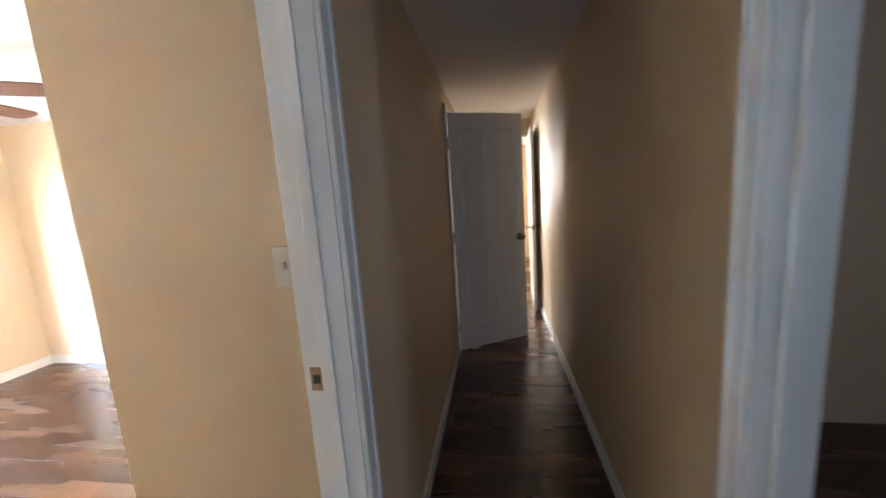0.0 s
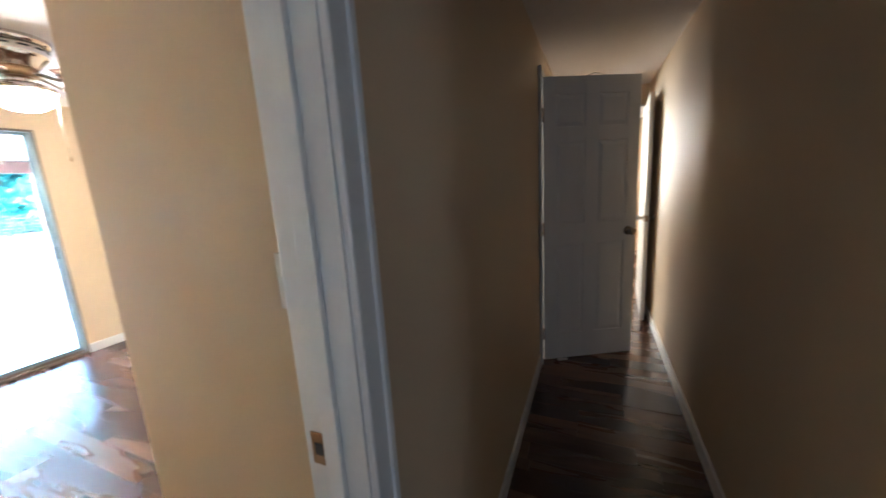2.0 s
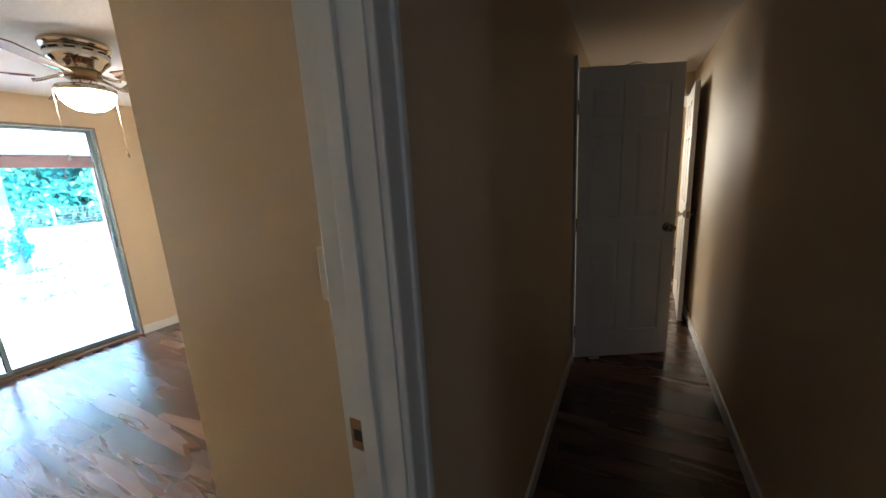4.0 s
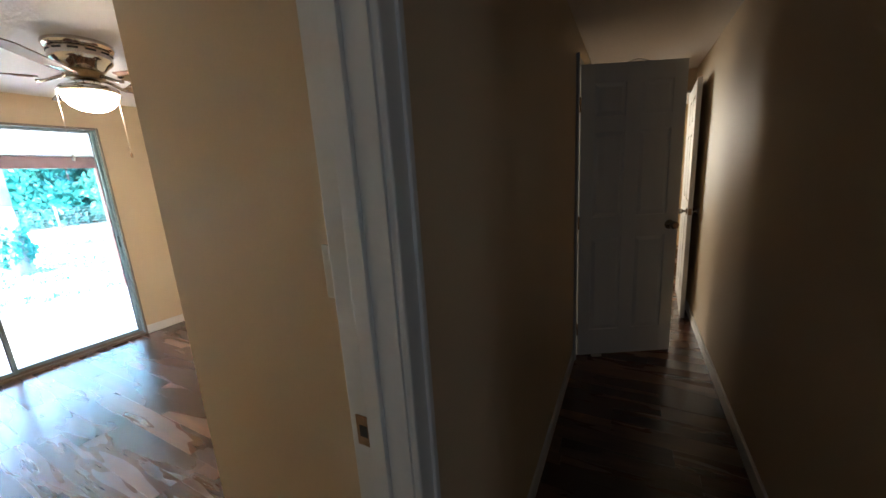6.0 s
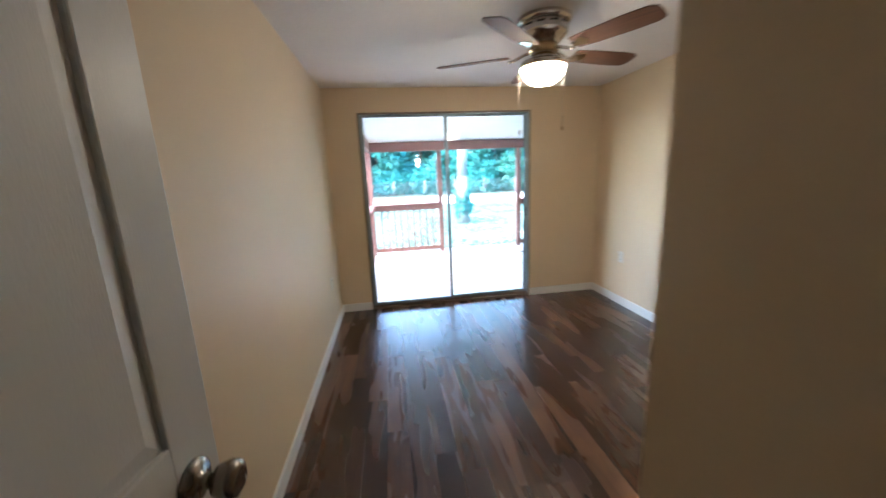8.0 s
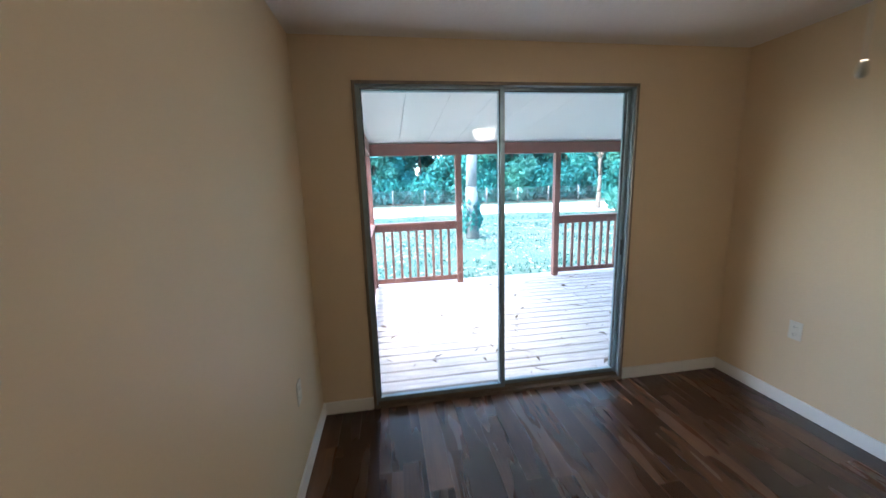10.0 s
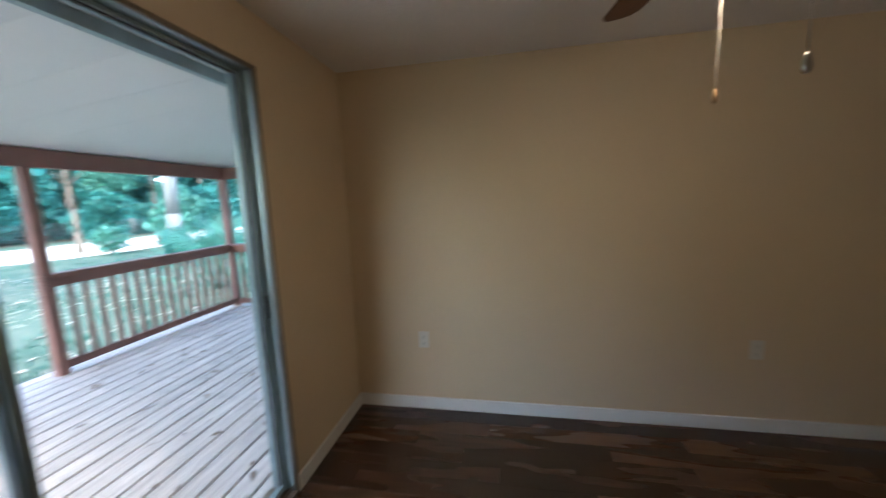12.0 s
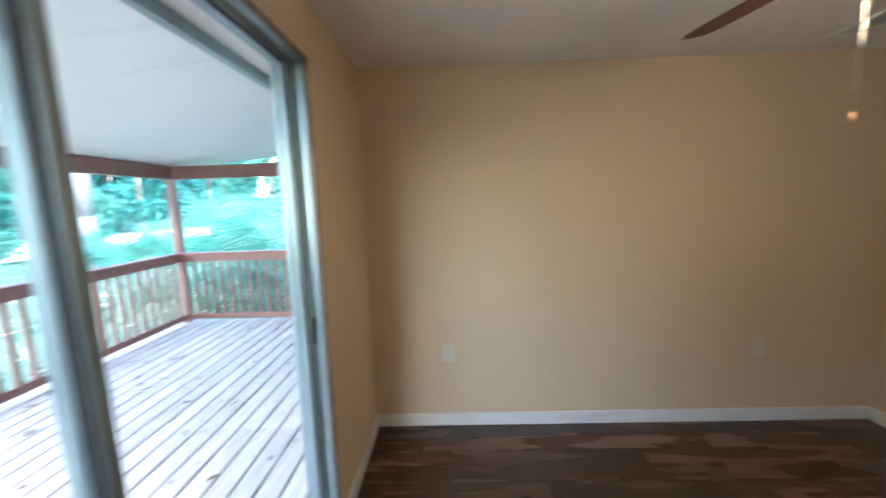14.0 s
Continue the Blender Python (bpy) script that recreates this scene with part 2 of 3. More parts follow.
def thing(name, label, category, at=(0, 0, 0), group="", turn=0):
    ob = new(name)
    ob.empty_display_size = 0.1
    ob.matrix_basis = pose(*at, 0, 0, turn)
    return tagged(ob, label, category, group)


def setting(name, bm, material, label, category):
    return tagged(part(name, bm, material), label, category, kind="structure")


# ---- the plan ----
X0, X1, Y0, Y1, H = -1.03, 1.86, 0.10, 4.02, 2.26
SX0, SX1, SH = -0.712, 1.07, 2.03          # sliding door's opening
JX, HX = -0.075, -0.835                      # bedroom doorway: strike jamb and hinge jamb
SWX, CY = 0.005, 0.82                         # side of the closet with the switch, closet front
HY0, HY1 = -0.88, -0.02                      # hall walls
T = 0.12

setting("wall_north", boxes((X0 - T, Y1, -0.5, SX0, Y1 + T, 2.6), (SX1, Y1, -0.5, X1 + T, Y1 + T, 2.6), (SX0, Y1, SH, SX1, Y1 + T, 2.6), (SX0, Y1, -0.5, SX1, Y1 + T, -0.03)), WALL, "tan painted bedroom wall around the sliding glass door", "wall")
setting("siding_outside", boxes((-9, Y1 + T, -0.5, SX0 - 0.03, Y1 + T + 0.02, 2.6), (SX1 + 0.03, Y1 + T, -0.5, 7, Y1 + T + 0.02, 2.6), (SX0 - 0.03, Y1 + T, SH + 0.03, SX1 + 0.03, Y1 + T + 0.02, 2.6)), SIDING, "white siding on the house behind the porch", "wall")
setting("wall_west", boxes((X0 - T, HY1 + T + 0.002, 0, X0, Y1, H)), WALL, "plain tan painted bedroom side wall", "wall")
setting("wall_east", boxes((X1, HY1 + T + 0.002, 0, X1 + T, Y1, H)), WALL, "tan painted bedroom wall with two outlets", "wall")
setting("wall_switch", boxes((SWX, HY1 + T + 0.002, 0, SWX + 0.10, CY, H)), WALL, "tan painted closet side wall with the light switch", "wall")
CX0, CX1, CH = 0.30, 1.675, 2.11             # closet opening
setting("wall_closet", boxes((SWX + 0.10, CY - 0.10, 0, CX0, CY, H), (CX1, CY - 0.10, 0, X1, CY, H), (CX0, CY - 0.10, CH, CX1, CY, H)), WALL, "tan painted wall around the closet opening", "wall")
DX0, DX1, DH = 2.10, 2.84, 2.06              # side doorway in the hall
HE = 3.87
setting("wall_hall_left", boxes((-3.2, HY1, 0, HX - 0.02, HY1 + T, H), (HX - 0.02, HY1, DH, JX + 0.02, HY1 + T, H), (JX + 0.02, HY1, 0, DX0 - 0.02, HY1 + T, H), (DX0 - 0.02, HY1, DH, DX1 + 0.02, HY1 + T, H), (DX1 + 0.02, HY1, 0, HE, HY1 + T, H)), WALL, "tan painted hall wall with two doorways", "wall")
RX0, RX1 = -0.93, -0.135                      # doorway in the other hall wall
setting("wall_hall_right", boxes((-3.2, HY0 - T, 0, RX0 - 0.02, HY0, H), (RX0 - 0.02, HY0 - T, DH, RX1 + 0.02, HY0, H), (RX1 + 0.02, HY0 - T, 0, HE, HY0, H)), WALL, "satin tan painted hall wall", "wall")
EY0, EY1 = -0.86, -0.10
setting("wall_hall_end", boxes((HE, -2.6, 0, HE + T, EY0, H), (HE, EY1, 0, HE + T, 2.6, H), (HE, EY0, DH, HE + T, EY1, H)), WALL, "tan wall with the doorway at the hall's end", "wall")
setting("wall_hall_back", boxes((-3.32, HY0 - T, 0, -3.2, HY1 + T, H)), WALL, "plain tan wall closing the hall", "wall")
setting("wall_end_room", boxes((6.5, -2.6, 0, 6.62, 2.6, H), (HE + T, -2.72, 0, 6.62, -2.6, H), (HE + T, 2.6, 0, 6.62, 2.72, H)), WALL, "tan walls of the end room", "wall")
setting("wall_side_room", boxes((X1 + T, 2.7, 0, HE, 2.82, H)), WALL, "tan wall of the side room", "wall")
setting("wall_cross_room", boxes((-2.0, -3.2, 0, 1.2, -3.08, H), (-2.12, -3.2, 0, -2.0, HY0 - T, H), (1.2, -3.2, 0, 1.32, HY0 - T, H)), WALL, "tan walls of the room across the hall", "wall")
setting("ceiling", boxes((-3.4, -3.3, H, 6.7, Y1, H + 0.05)), CEIL, "white textured ceiling", "ceiling")
# unseen roof and outer walls, added so that no sky light leaks indoors
setting("roof", boxes((-9, -4, 2.6, 8, Y1 + T + 0.1, 2.75)), SIDING, "unseen roof slab that keeps sky light out of the house", "roof")
setting("wall_outer", boxes((-9, -4, -0.5, 7, -3.9, 2.6), (-9.1, -4, -0.5, -9, Y1 + T, 2.6), (7, -4, -0.5, 7.1, Y1 + T, 2.6)), SIDING, "unseen outer walls that keep light out of the house", "wall")


# ---- skirting and door casings ----
def skirt(name, x0, y0, x1, y1, dx, dy, h=0.085, d=0.014):
    """A baseboard along a wall; dx, dy point into the room."""
    xa, xb = sorted((x0, x1 + dx * d if x0 == x1 else x1))
    ya, yb = sorted((y0, y1 + dy * d if y0 == y1 else y1))
    setting(name, boxes((xa, ya, 0, xb, yb, h), bevel=0.004), TRIM, "white painted baseboard", "baseboard")


skirt("baseboard_north_a", X0 + 0.014, Y1, SX0 - 0.002, Y1, 0, -1)
skirt("baseboard_north_b", SX1 + 0.002, Y1, X1 - 0.014, Y1, 0, -1)
skirt("baseboard_west", X0, HY1 + T + 0.01, X0, Y1, 1, 0)
skirt("baseboard_east", X1, CY, X1, Y1, -1, 0)
skirt("baseboard_closet_a", CX1 + 0.09, CY, X1 - 0.014, CY, 0, 1)
skirt("baseboard_closet_b", SWX, CY, CX0 - 0.09, CY, 0, 1)
skirt("baseboard_hall_left", JX + 0.085, HY1, DX0 - 0.08, HY1, 0, -1)
skirt("baseboard_hall_left_b", DX1 + 0.08, HY1, HE, HY1, 0, -1)
skirt("baseboard_hall_right", RX1 + 0.085, HY0, HE, HY0, 0, 1)
skirt("baseboard_hall_end", HE, EY1 + 0.07, HE, HY1 - 0.014, -1, 0)


def casing_y(name, x0, x1, y, dy, h, w=0.058, d=0.016):
    """Casing round an opening in a wall that faces dy."""
    ya, yb = sorted((y, y + dy * d))
    yc, yd = sorted((y + dy * 0.002, y + dy * (d + 0.006)))
    bm = boxes((x0 - w, ya, 0, x0, yb, h), (x1, ya, 0, x1 + w, yb, h), (x0 - w, ya, h, x1 + w, yb, h + w), bevel=0.004)
    for it in ((x0 - w, yc, 0, x0 - w + 0.016, yd, h + w), (x1 + w - 0.016, yc, 0, x1 + w, yd, h + w)):
        box(bm, *it, bevel=0.003)
    setting(name, bm, TRIM, "white painted door casing with a moulded edge", "door casing")


def jamb_y(name, x0, x1, y0, y1, h, stop):
    t = 0.02
    bm = boxes((x0 - t, y0, 0, x0, y1, h), (x1, y0, 0, x1 + t, y1, h), (x0 - t, y0, h - 0.0, x1 + t, y1, h + t - 0.001))
    for it in ((x0, stop, 0, x0 + 0.011, stop + 0.034, h), (x1 - 0.011, stop, 0, x1, stop + 0.034, h), (x0 + 0.011, stop, h - 0.011, x1 - 0.011, stop + 0.034, h)):
        box(bm, *it, bevel=0.002)
    setting(name, bm, TRIM, "white painted door jamb with a stop", "door jamb")


yj0, yj1 = HY1 - 0.001, HY1 + T + 0.001
jamb_y("jamb_bedroom", HX, JX, yj0, yj1, DH - 0.02, HY1 + 0.045)
casing_y("casing_bedroom_hall", HX - 0.005, JX + 0.005, HY1, -1, DH - 0.015)
casing_y("casing_bedroom_room", HX - 0.005, JX + 0.005, HY1 + T, 1, DH - 0.015)
jamb_y("jamb_side_room", DX0, DX1, yj0, yj1, DH - 0.02, HY1 + 0.05)
casing_y("casing_side_room", DX0 - 0.005, DX1 + 0.005, HY1, -1, DH - 0.015)
jamb_y("jamb_cross_room", RX0, RX1, HY0 - T - 0.001, HY0 + 0.001, DH - 0.02, HY0 - 0.075)
casing_y("casing_cross_room", RX0 - 0.005, RX1 + 0.005, HY0, 1, DH - 0.015)
bm = boxes((CX0, CY - 0.101, 0, CX0 + 0.018, CY + 0.001, CH), (CX1 - 0.018, CY - 0.101, 0, CX1, CY + 0.001, CH), (CX0, CY - 0.101, CH - 0.018, CX1, CY + 0.001, CH))
setting("jamb_closet", bm, TRIM, "white painted closet jamb", "door jamb")
casing_y("casing_closet", CX0 + 0.01, CX1 - 0.01, CY, 1, CH - 0.012, w=0.076)
setting("jamb_hall_end", boxes((HE - 0.001, EY0, 0, HE + T + 0.001, EY0 + 0.018, DH), (HE - 0.001, EY1 - 0.018, 0, HE + T + 0.001, EY1, DH), (HE - 0.001, EY0, DH - 0.018, HE + T + 0.001, EY1, DH)), TRIM, "white painted jamb at the hall's end", "door jamb")


# ---- panelled doors ----
def door_leaf(name, label, at, turn, w=0.745, h=2.03, knob=True, thick=0.035, knob_mat=None, hinge_side=1):
    """A six-panel door; local x runs from the hinge to the free edge, local y is its thickness."""
    ob = thing(name, label, "door", at, turn=turn)
    st, mid = 0.09, 0.10
    rails = ((0.008, 0.21), (0.90, 1.05), (1.62, 1.72), (h - 0.115, h))
    rec = 0.009
    bm = boxes((0.002, rec, 0.01, w - 0.002, thick - rec, h - 0.002))
    part("slab", bm, DOORW, ob)
    for x0, x1 in ((0, st), ((w - mid) / 2, (w + mid) / 2), (w - st, w)):
        part("stile", boxes((x0, 0, 0.008, x1, thick, h), bevel=0.003), DOORW, ob)
    for z0, z1 in rails:
        for x0, x1 in ((st, (w - mid) / 2), ((w + mid) / 2, w - st)):
            part("rail", boxes((x0 - 0.002, 0.0003, z0, x1 + 0.002, thick - 0.0003, z1), bevel=0.003), DOORW, ob)
    for (_, a), (b, _) in zip(rails, rails[1:]):
        for x0, x1 in ((st, (w - mid) / 2), ((w + mid) / 2, w - st)):
            g = 0.03
            bm = bmesh.new()
            for s, yy in ((0, rec), (1, thick - rec)):
                yo = 0.002 if s == 0 else thick - 0.002
                lo = [(x0 + 0.004, a + 0.004), (x1 - 0.004, a + 0.004), (x1 - 0.004, b - 0.004), (x0 + 0.004, b - 0.004)]
                hi = [(x0 + g, a + g), (x1 - g, a + g), (x1 - g, b - g), (x0 + g, b - g)]
                va = [bm.verts.new((x, yy, z)) for x, z in lo]
                vb = [bm.verts.new((x, yo, z)) for x, z in hi]
                for k in range(4):
                    bm.faces.new((va[k], va[(k + 1) % 4], vb[(k + 1) % 4], vb[k]))
                bm.faces.new(vb)
                bm.faces.new(va)
            part("panel", bm, DOORW, ob)
    if knob:
        kx, kz = w - 0.062, 0.97
        km = knob_mat or STEEL
        prof = [(0.033, 0), (0.033, 0.006), (0.026, 0.010), (0.012, 0.014), (0.011, 0.03), (0.022, 0.036), (0.0275, 0.052), (0.026, 0.064), (0.018, 0.069), (0.010, 0.0695)]
        part("knob", lathe(prof, 28, "y", (kx, thick, kz)), km, ob, "round metal door knob with a rose")
        part("knob", lathe([(r, -q) for r, q in prof], 28, "y", (kx, 0, kz)), km, ob, "round metal door knob with a rose")
        part("latch", boxes((w - 0.001, thick / 2 - 0.012, kz - 0.028, w + 0.002, thick / 2 + 0.012, kz + 0.028)), BRASS, ob, "worn brass latch plate")
    for z in (0.22, 1.02, 1.80):
        bm = boxes((-0.003, thick / 2, z - 0.045, 0.028, thick + 0.0015, z + 0.045))
        yy = thick + 0.004 if hinge_side > 0 else -0.004
        rod(bm, (-0.003, yy, z - 0.046), (-0.003, yy, z + 0.046), 0.006)
        part("hinge", bm, BRASS, ob, "worn brass hinge")
    return ob


door_leaf("door_bedroom", "white six-panel door standing open with a nickel knob", (HX + 0.006, HY1 + T + 0.008, 0), 84, w=0.745, knob_mat=DARKKNOB)
door_leaf("door_hall", "white six-panel door half open into the dark hall", (DX0 + 0.004, HY1 - 0.022, 0), -61.8, w=0.70, h=2.045, hinge_side=-1, knob_mat=DARKKNOB)
door_leaf("door_end", "white six-panel door swung open against the hall wall", (HE - 0.01, EY0 + 0.02, 0), 176.5, w=0.745, h=2.04)

# a thin cord lying over the hall door and a wedge at its foot
M = pose(DX0 + 0.004, HY1 - 0.022, 0, 0, 0, -61.8)
cord = tagged(new("cord"), "thin pale cord lying over the hall door's top edge", "cord")
cord.matrix_basis = M @ pose(0.38, 0.017, 2.045)
bm = bmesh.new()
arc = [(-0.07 + 0.14 * k / 10, 0.006 * math.sin(k), 0.003 + 0.014 * math.sin(math.pi * k / 10)) for k in range(11)]
for a, b in zip(arc, arc[1:]):
    rod(bm, a, b, 0.003, steps=6)
part("strand", bm, PLASTIC, cord)
wedge = tagged(new("door_wedge"), "small white wedge under the open hall door", "door stop")
wedge.matrix_basis = M @ pose(0.14, -0.012, 0)
bm = bmesh.new()
vs = [bm.verts.new(p) for p in ((-0.035, -0.012, 0), (0.035, -0.012, 0), (0.035, 0.012, 0), (-0.035, 0.012, 0), (-0.035, 0.012, 0.007), (0.035, 0.012, 0.007), (0.035, -0.012, 0.018), (-0.035, -0.012, 0.018))]
for q in ((3, 2, 1, 0), (0, 1, 6, 7), (2, 3, 4, 5), (7, 6, 5, 4), (1, 2, 5, 6), (3, 0, 7, 4)):
    bm.faces.new([vs[i] for i in q])
part("body", bm, PLASTIC, wedge)


def closet_door(x0, x1, y, label):
    ob = thing("closet_door", label, "door", (x0, y, 0), group="sliding closet doors")
    w, h, th = x1 - x0, CH - 0.045, 0.034
    rails = ((0.012, 0.23), (0.84, 0.98), (1.58, 1.68), (h - 0.12, h))
    cols = ((0.0, 0.11), (w / 2 - 0.05, w / 2 + 0.05), (w - 0.11, w))
    bm = boxes((0.002, 0.008, 0.014, w - 0.002, th - 0.008, h - 0.002))
    part("slab", bm, DOORW, ob)
    for a, b in cols:
        part("stile", boxes((a, 0, 0.012, b, th, h), bevel=0.003), DOORW, ob)
    for a, b in rails:
        for c, d in zip(cols, cols[1:]):
            part("rail", boxes((c[1] - 0.002, 0.0003, a, d[0] + 0.002, th - 0.0003, b), bevel=0.003), DOORW, ob)
    for (_, a), (b, _) in zip(rails, rails[1:]):
        for c, d in zip(cols, cols[1:]):
            part("panel", boxes((c[1] + 0.025, 0.003, a + 0.025, d[0] - 0.025, th - 0.003, b - 0.025), bevel=0.004), DOORW, ob)
    part("finger_pull", lathe([(0.028, 0), (0.028, 0.002), (0.02, 0.0025), (0.018, 0.001)], 24, "y", (0.055, th, 0.95)), BRASS, ob, "round recessed brass finger pull")


closet_door(CX1 - 0.018 - 0.74, CX1 - 0.02, CY - 0.098, "white six-panel sliding closet door on the rear track")
closet_door(CX0 + 0.02, CX0 + 0.76, CY - 0.056, "white six-panel sliding closet door on the front track")
track = thing("closet_track", "dark metal sliding door track under the closet head", "door track", (CX0 + 0.02, CY - 0.10, CH - 0.04))
part("channel", boxes((0, 0.0, 0.0, CX1 - CX0 - 0.04, 0.006, 0.021), (0, 0.088, -0.012, CX1 - CX0 - 0.04, 0.092, 0.021), (0, 0.006, 0.015, CX1 - CX0 - 0.04, 0.088, 0.021)), BLACK, track)
part("hanger", boxes((1.18, 0.02, -0.016, 1.32, 0.085, 0.004)), BLACK, track, "black roller hanger")


# ---- sliding glass door ----
sl = thing("sliding_glass_door", "two-panel sliding glass door in a weathered aluminium frame", "sliding door", (0, Y1, 0))
# channel and room-facing edge are one metal; their two tints paint its reflections
part("jamb_channel", boxes((SX0, 0.001, 0, SX0 + 0.018, 0.125, SH), (SX1 - 0.018, 0.001, 0, SX1, 0.125, SH), (SX0 + 0.018, 0.001, SH - 0.018, SX1 - 0.018, 0.125, SH)), ALU, sl, "aluminium channel tinted blue-grey for mirrored daylight")
part("frame", boxes((SX0, -0.012, 0, SX0 + 0.018, 0, SH), (SX1 - 0.018, -0.012, 0, SX1, 0, SH), (SX0 + 0.018, -0.012, SH - 0.018, SX1 - 0.018, 0, SH), bevel=0.003), ALU_ROOM, sl, "weathered aluminium frame tinted brown for the mirrored room")
for x0, x1 in ((SX0 + 0.018, SX0 + 0.027), (SX1 - 0.027, SX1 - 0.018)):
    for yy in (0.002, 0.074, 0.102):
        part("frame_fin", boxes((x0, yy, 0.021, x1, yy + 0.006, SH - 0.025)), ALU, sl)
part("sill_track", boxes((SX0 + 0.018, -0.012, -0.028, SX1 - 0.018, 0.14, 0.02), (SX0 + 0.018, 0.022, 0.02, SX1 - 0.018, 0.028, 0.036), (SX0 + 0.018, 0.053, 0.02, SX1 - 0.018, 0.059, 0.036)), ALU_ROOM, sl)
MX = 0.172
for name, x0, x1, y in (("sliding_panel", SX0 + 0.019, MX + 0.015, 0.010), ("fixed_panel", MX - 0.015, SX1 - 0.019, 0.0415)):
    s = 0.026
    p = part(name, boxes((x0, y, 0.036, x0 + s, y + 0.03, SH - 0.020), (x1 - s, y, 0.036, x1, y + 0.03, SH - 0.020), (x0 + s, y, 0.036, x1 - s, y + 0.03, 0.066), (x0 + s, y, SH - 0.036, x1 - s, y + 0.03, SH - 0.020), bevel=0.003), ALU, sl)
    part("gasket", boxes((x0 + s, y + 0.008, 0.066, x0 + s + 0.006, y + 0.022, SH - 0.036), (x1 - s - 0.006, y + 0.008, 0.066, x1 - s, y + 0.022, SH - 0.036), (x0 + s + 0.006, y + 0.008, SH - 0.041, x1 - s - 0.006, y + 0.022, SH - 0.036)), BLACK, p, "black glazing gasket")
    g = part("pane", boxes((x0 + s + 0.006, y + 0.012, 0.066, x1 - s - 0.006, y + 0.017, SH - 0.041)), GLASS, p, "clear glass pane")
    g.visible_shadow = False
part("handle", boxes((SX1 - 0.040, 0.029, 0.92, SX1 - 0.030, 0.0413, 1.03), bevel=0.004), BLACK, sl, "black plastic latch handle")


# ---- strike plate, switch, outlets, vent ----
sp = thing("strike_plate", "worn brass strike plate on the white jamb", "strike plate", (JX, HY1 + 0.098, 0.945))
part("plate", boxes((-0.0025, -0.016, -0.032, 0, 0.016, 0.032), bevel=0.001), BRASS, sp)
# raised black patch paints the shade inside the latch hole
part("latch_hole", boxes((-0.0032, -0.010, -0.012, -0.0024, 0.008, 0.012)), BLACK, sp, "black patch for the shaded latch hole")


def wall_plate(name, label, category, m, toggle, group=""):
    """A cover plate in the local x-z plane that faces local -y."""
    ob = tagged(new(name), label, category, group)
    ob.matrix_basis = m
    part("cover", boxes((-0.035, -0.006, -0.057, 0.035, 0, 0.057), bevel=0.003), PLASTIC, ob)
    if toggle:
        part("toggle", boxes((-0.005, -0.018, -0.004, 0.005, -0.005, 0.014), bevel=0.002), PLASTIC, ob)
    else:
        for z in (-0.024, 0.024):
            p = part("socket", boxes((-0.016, -0.0085, z - 0.014, 0.016, -0.005, z + 0.014), bevel=0.002), PLASTIC, ob)
            # black patches paint the shade inside the slots
            part("slots", boxes((-0.008, -0.0092, z - 0.003, -0.006, -0.0084, z + 0.006), (0.006, -0.0092, z - 0.003, 0.008, -0.0084, z + 0.006), (-0.002, -0.0092, z - 0.010, 0.002, -0.0084, z - 0.006)), BLACK, p, "black patches for the shaded socket slots")
    for z in ((-0.03, 0.03) if toggle else (0,)):
        part("screw", lathe([(0.003, 0.0055), (0.003, 0.0068)], 10, "y", (0, -0.0125, z)), PLASTIC, ob)
    return ob


wall_plate("light_switch", "white toggle light switch on the closet side wall", "light switch", pose(SWX, HY1 + T + 0.072, 1.225, 0, 0, -90), True)
for x, y, z, rz in ((X1, 3.53, 0.50, -90), (X1, 1.56, 0.505, -90), (X0, 3.52, 0.47, 90)):
    wall_plate("outlet", "white duplex wall outlet above the baseboard", "outlet", pose(x, y, z, 0, 0, rz), False, "bedroom outlets")

vent = thing("ceiling_vent", "white slatted air vent in the ceiling", "vent", (1.485, 1.465, H))
part("frame", boxes((-0.18, -0.075, -0.008, -0.155, 0.075, 0), (0.155, -0.075, -0.008, 0.18, 0.075, 0), (-0.155, -0.075, -0.008, 0.155, -0.052, 0), (-0.155, 0.052, -0.008, 0.155, 0.075, 0), bevel=0.002), TRIM, vent)
# black sheet behind the slats stands in for the unlit duct
part("duct_shade", boxes((-0.155, -0.052, -0.0015, 0.155, 0.052, -0.0005)), BLACK, vent)
for k in range(7):
    bm = boxes((-0.155, -0.006, -0.0008, 0.155, 0.006, 0.0008))
    ob = part("slat", bm, TRIM, vent)
    ob.matrix_basis = pose(0, -0.045 + 0.015 * k, -0.006, -35, 0, 0)


# ---- ceiling fan ----
FX, FY = 0.505, 2.435
fan = thing("ceiling_fan", "hugger ceiling fan with walnut blades and a lit glass bowl", "ceiling fan", (FX, FY, H))
part("canopy", lathe([(0.140, 0), (0.150, -0.006), (0.153, -0.02), (0.147, -0.034), (0.136, -0.038)], 48), CHROME, fan, "flared polished nickel canopy ring")
part("motor_housing", lathe([(0.130, -0.037), (0.137, -0.044), (0.137, -0.092), (0.132, -0.102), (0.112, -0.118), (0.092, -0.142), (0.080, -0.152)], 48), CHROME, fan)
for k in range(12):
    # black strip paints the shade of an open slot
    ob = part("vent_slot", boxes((0.131, -0.022, -0.062, 0.1382, 0.022, -0.054)), BLACK, fan, "black strip for the shaded cooling slot")
    ob.matrix_basis = pose(0, 0, 0, 0, 0, 30 * k)
part("rotor_band", lathe([(0.078, -0.150), (0.084, -0.156), (0.084, -0.184), (0.070, -0.192)], 40), BRASS, fan, "reddish brown rotor band")
part("switch_housing", lathe([(0.05, -0.188), (0.056, -0.194), (0.056, -0.232), (0.05, -0.24)], 32), CHROME, fan)
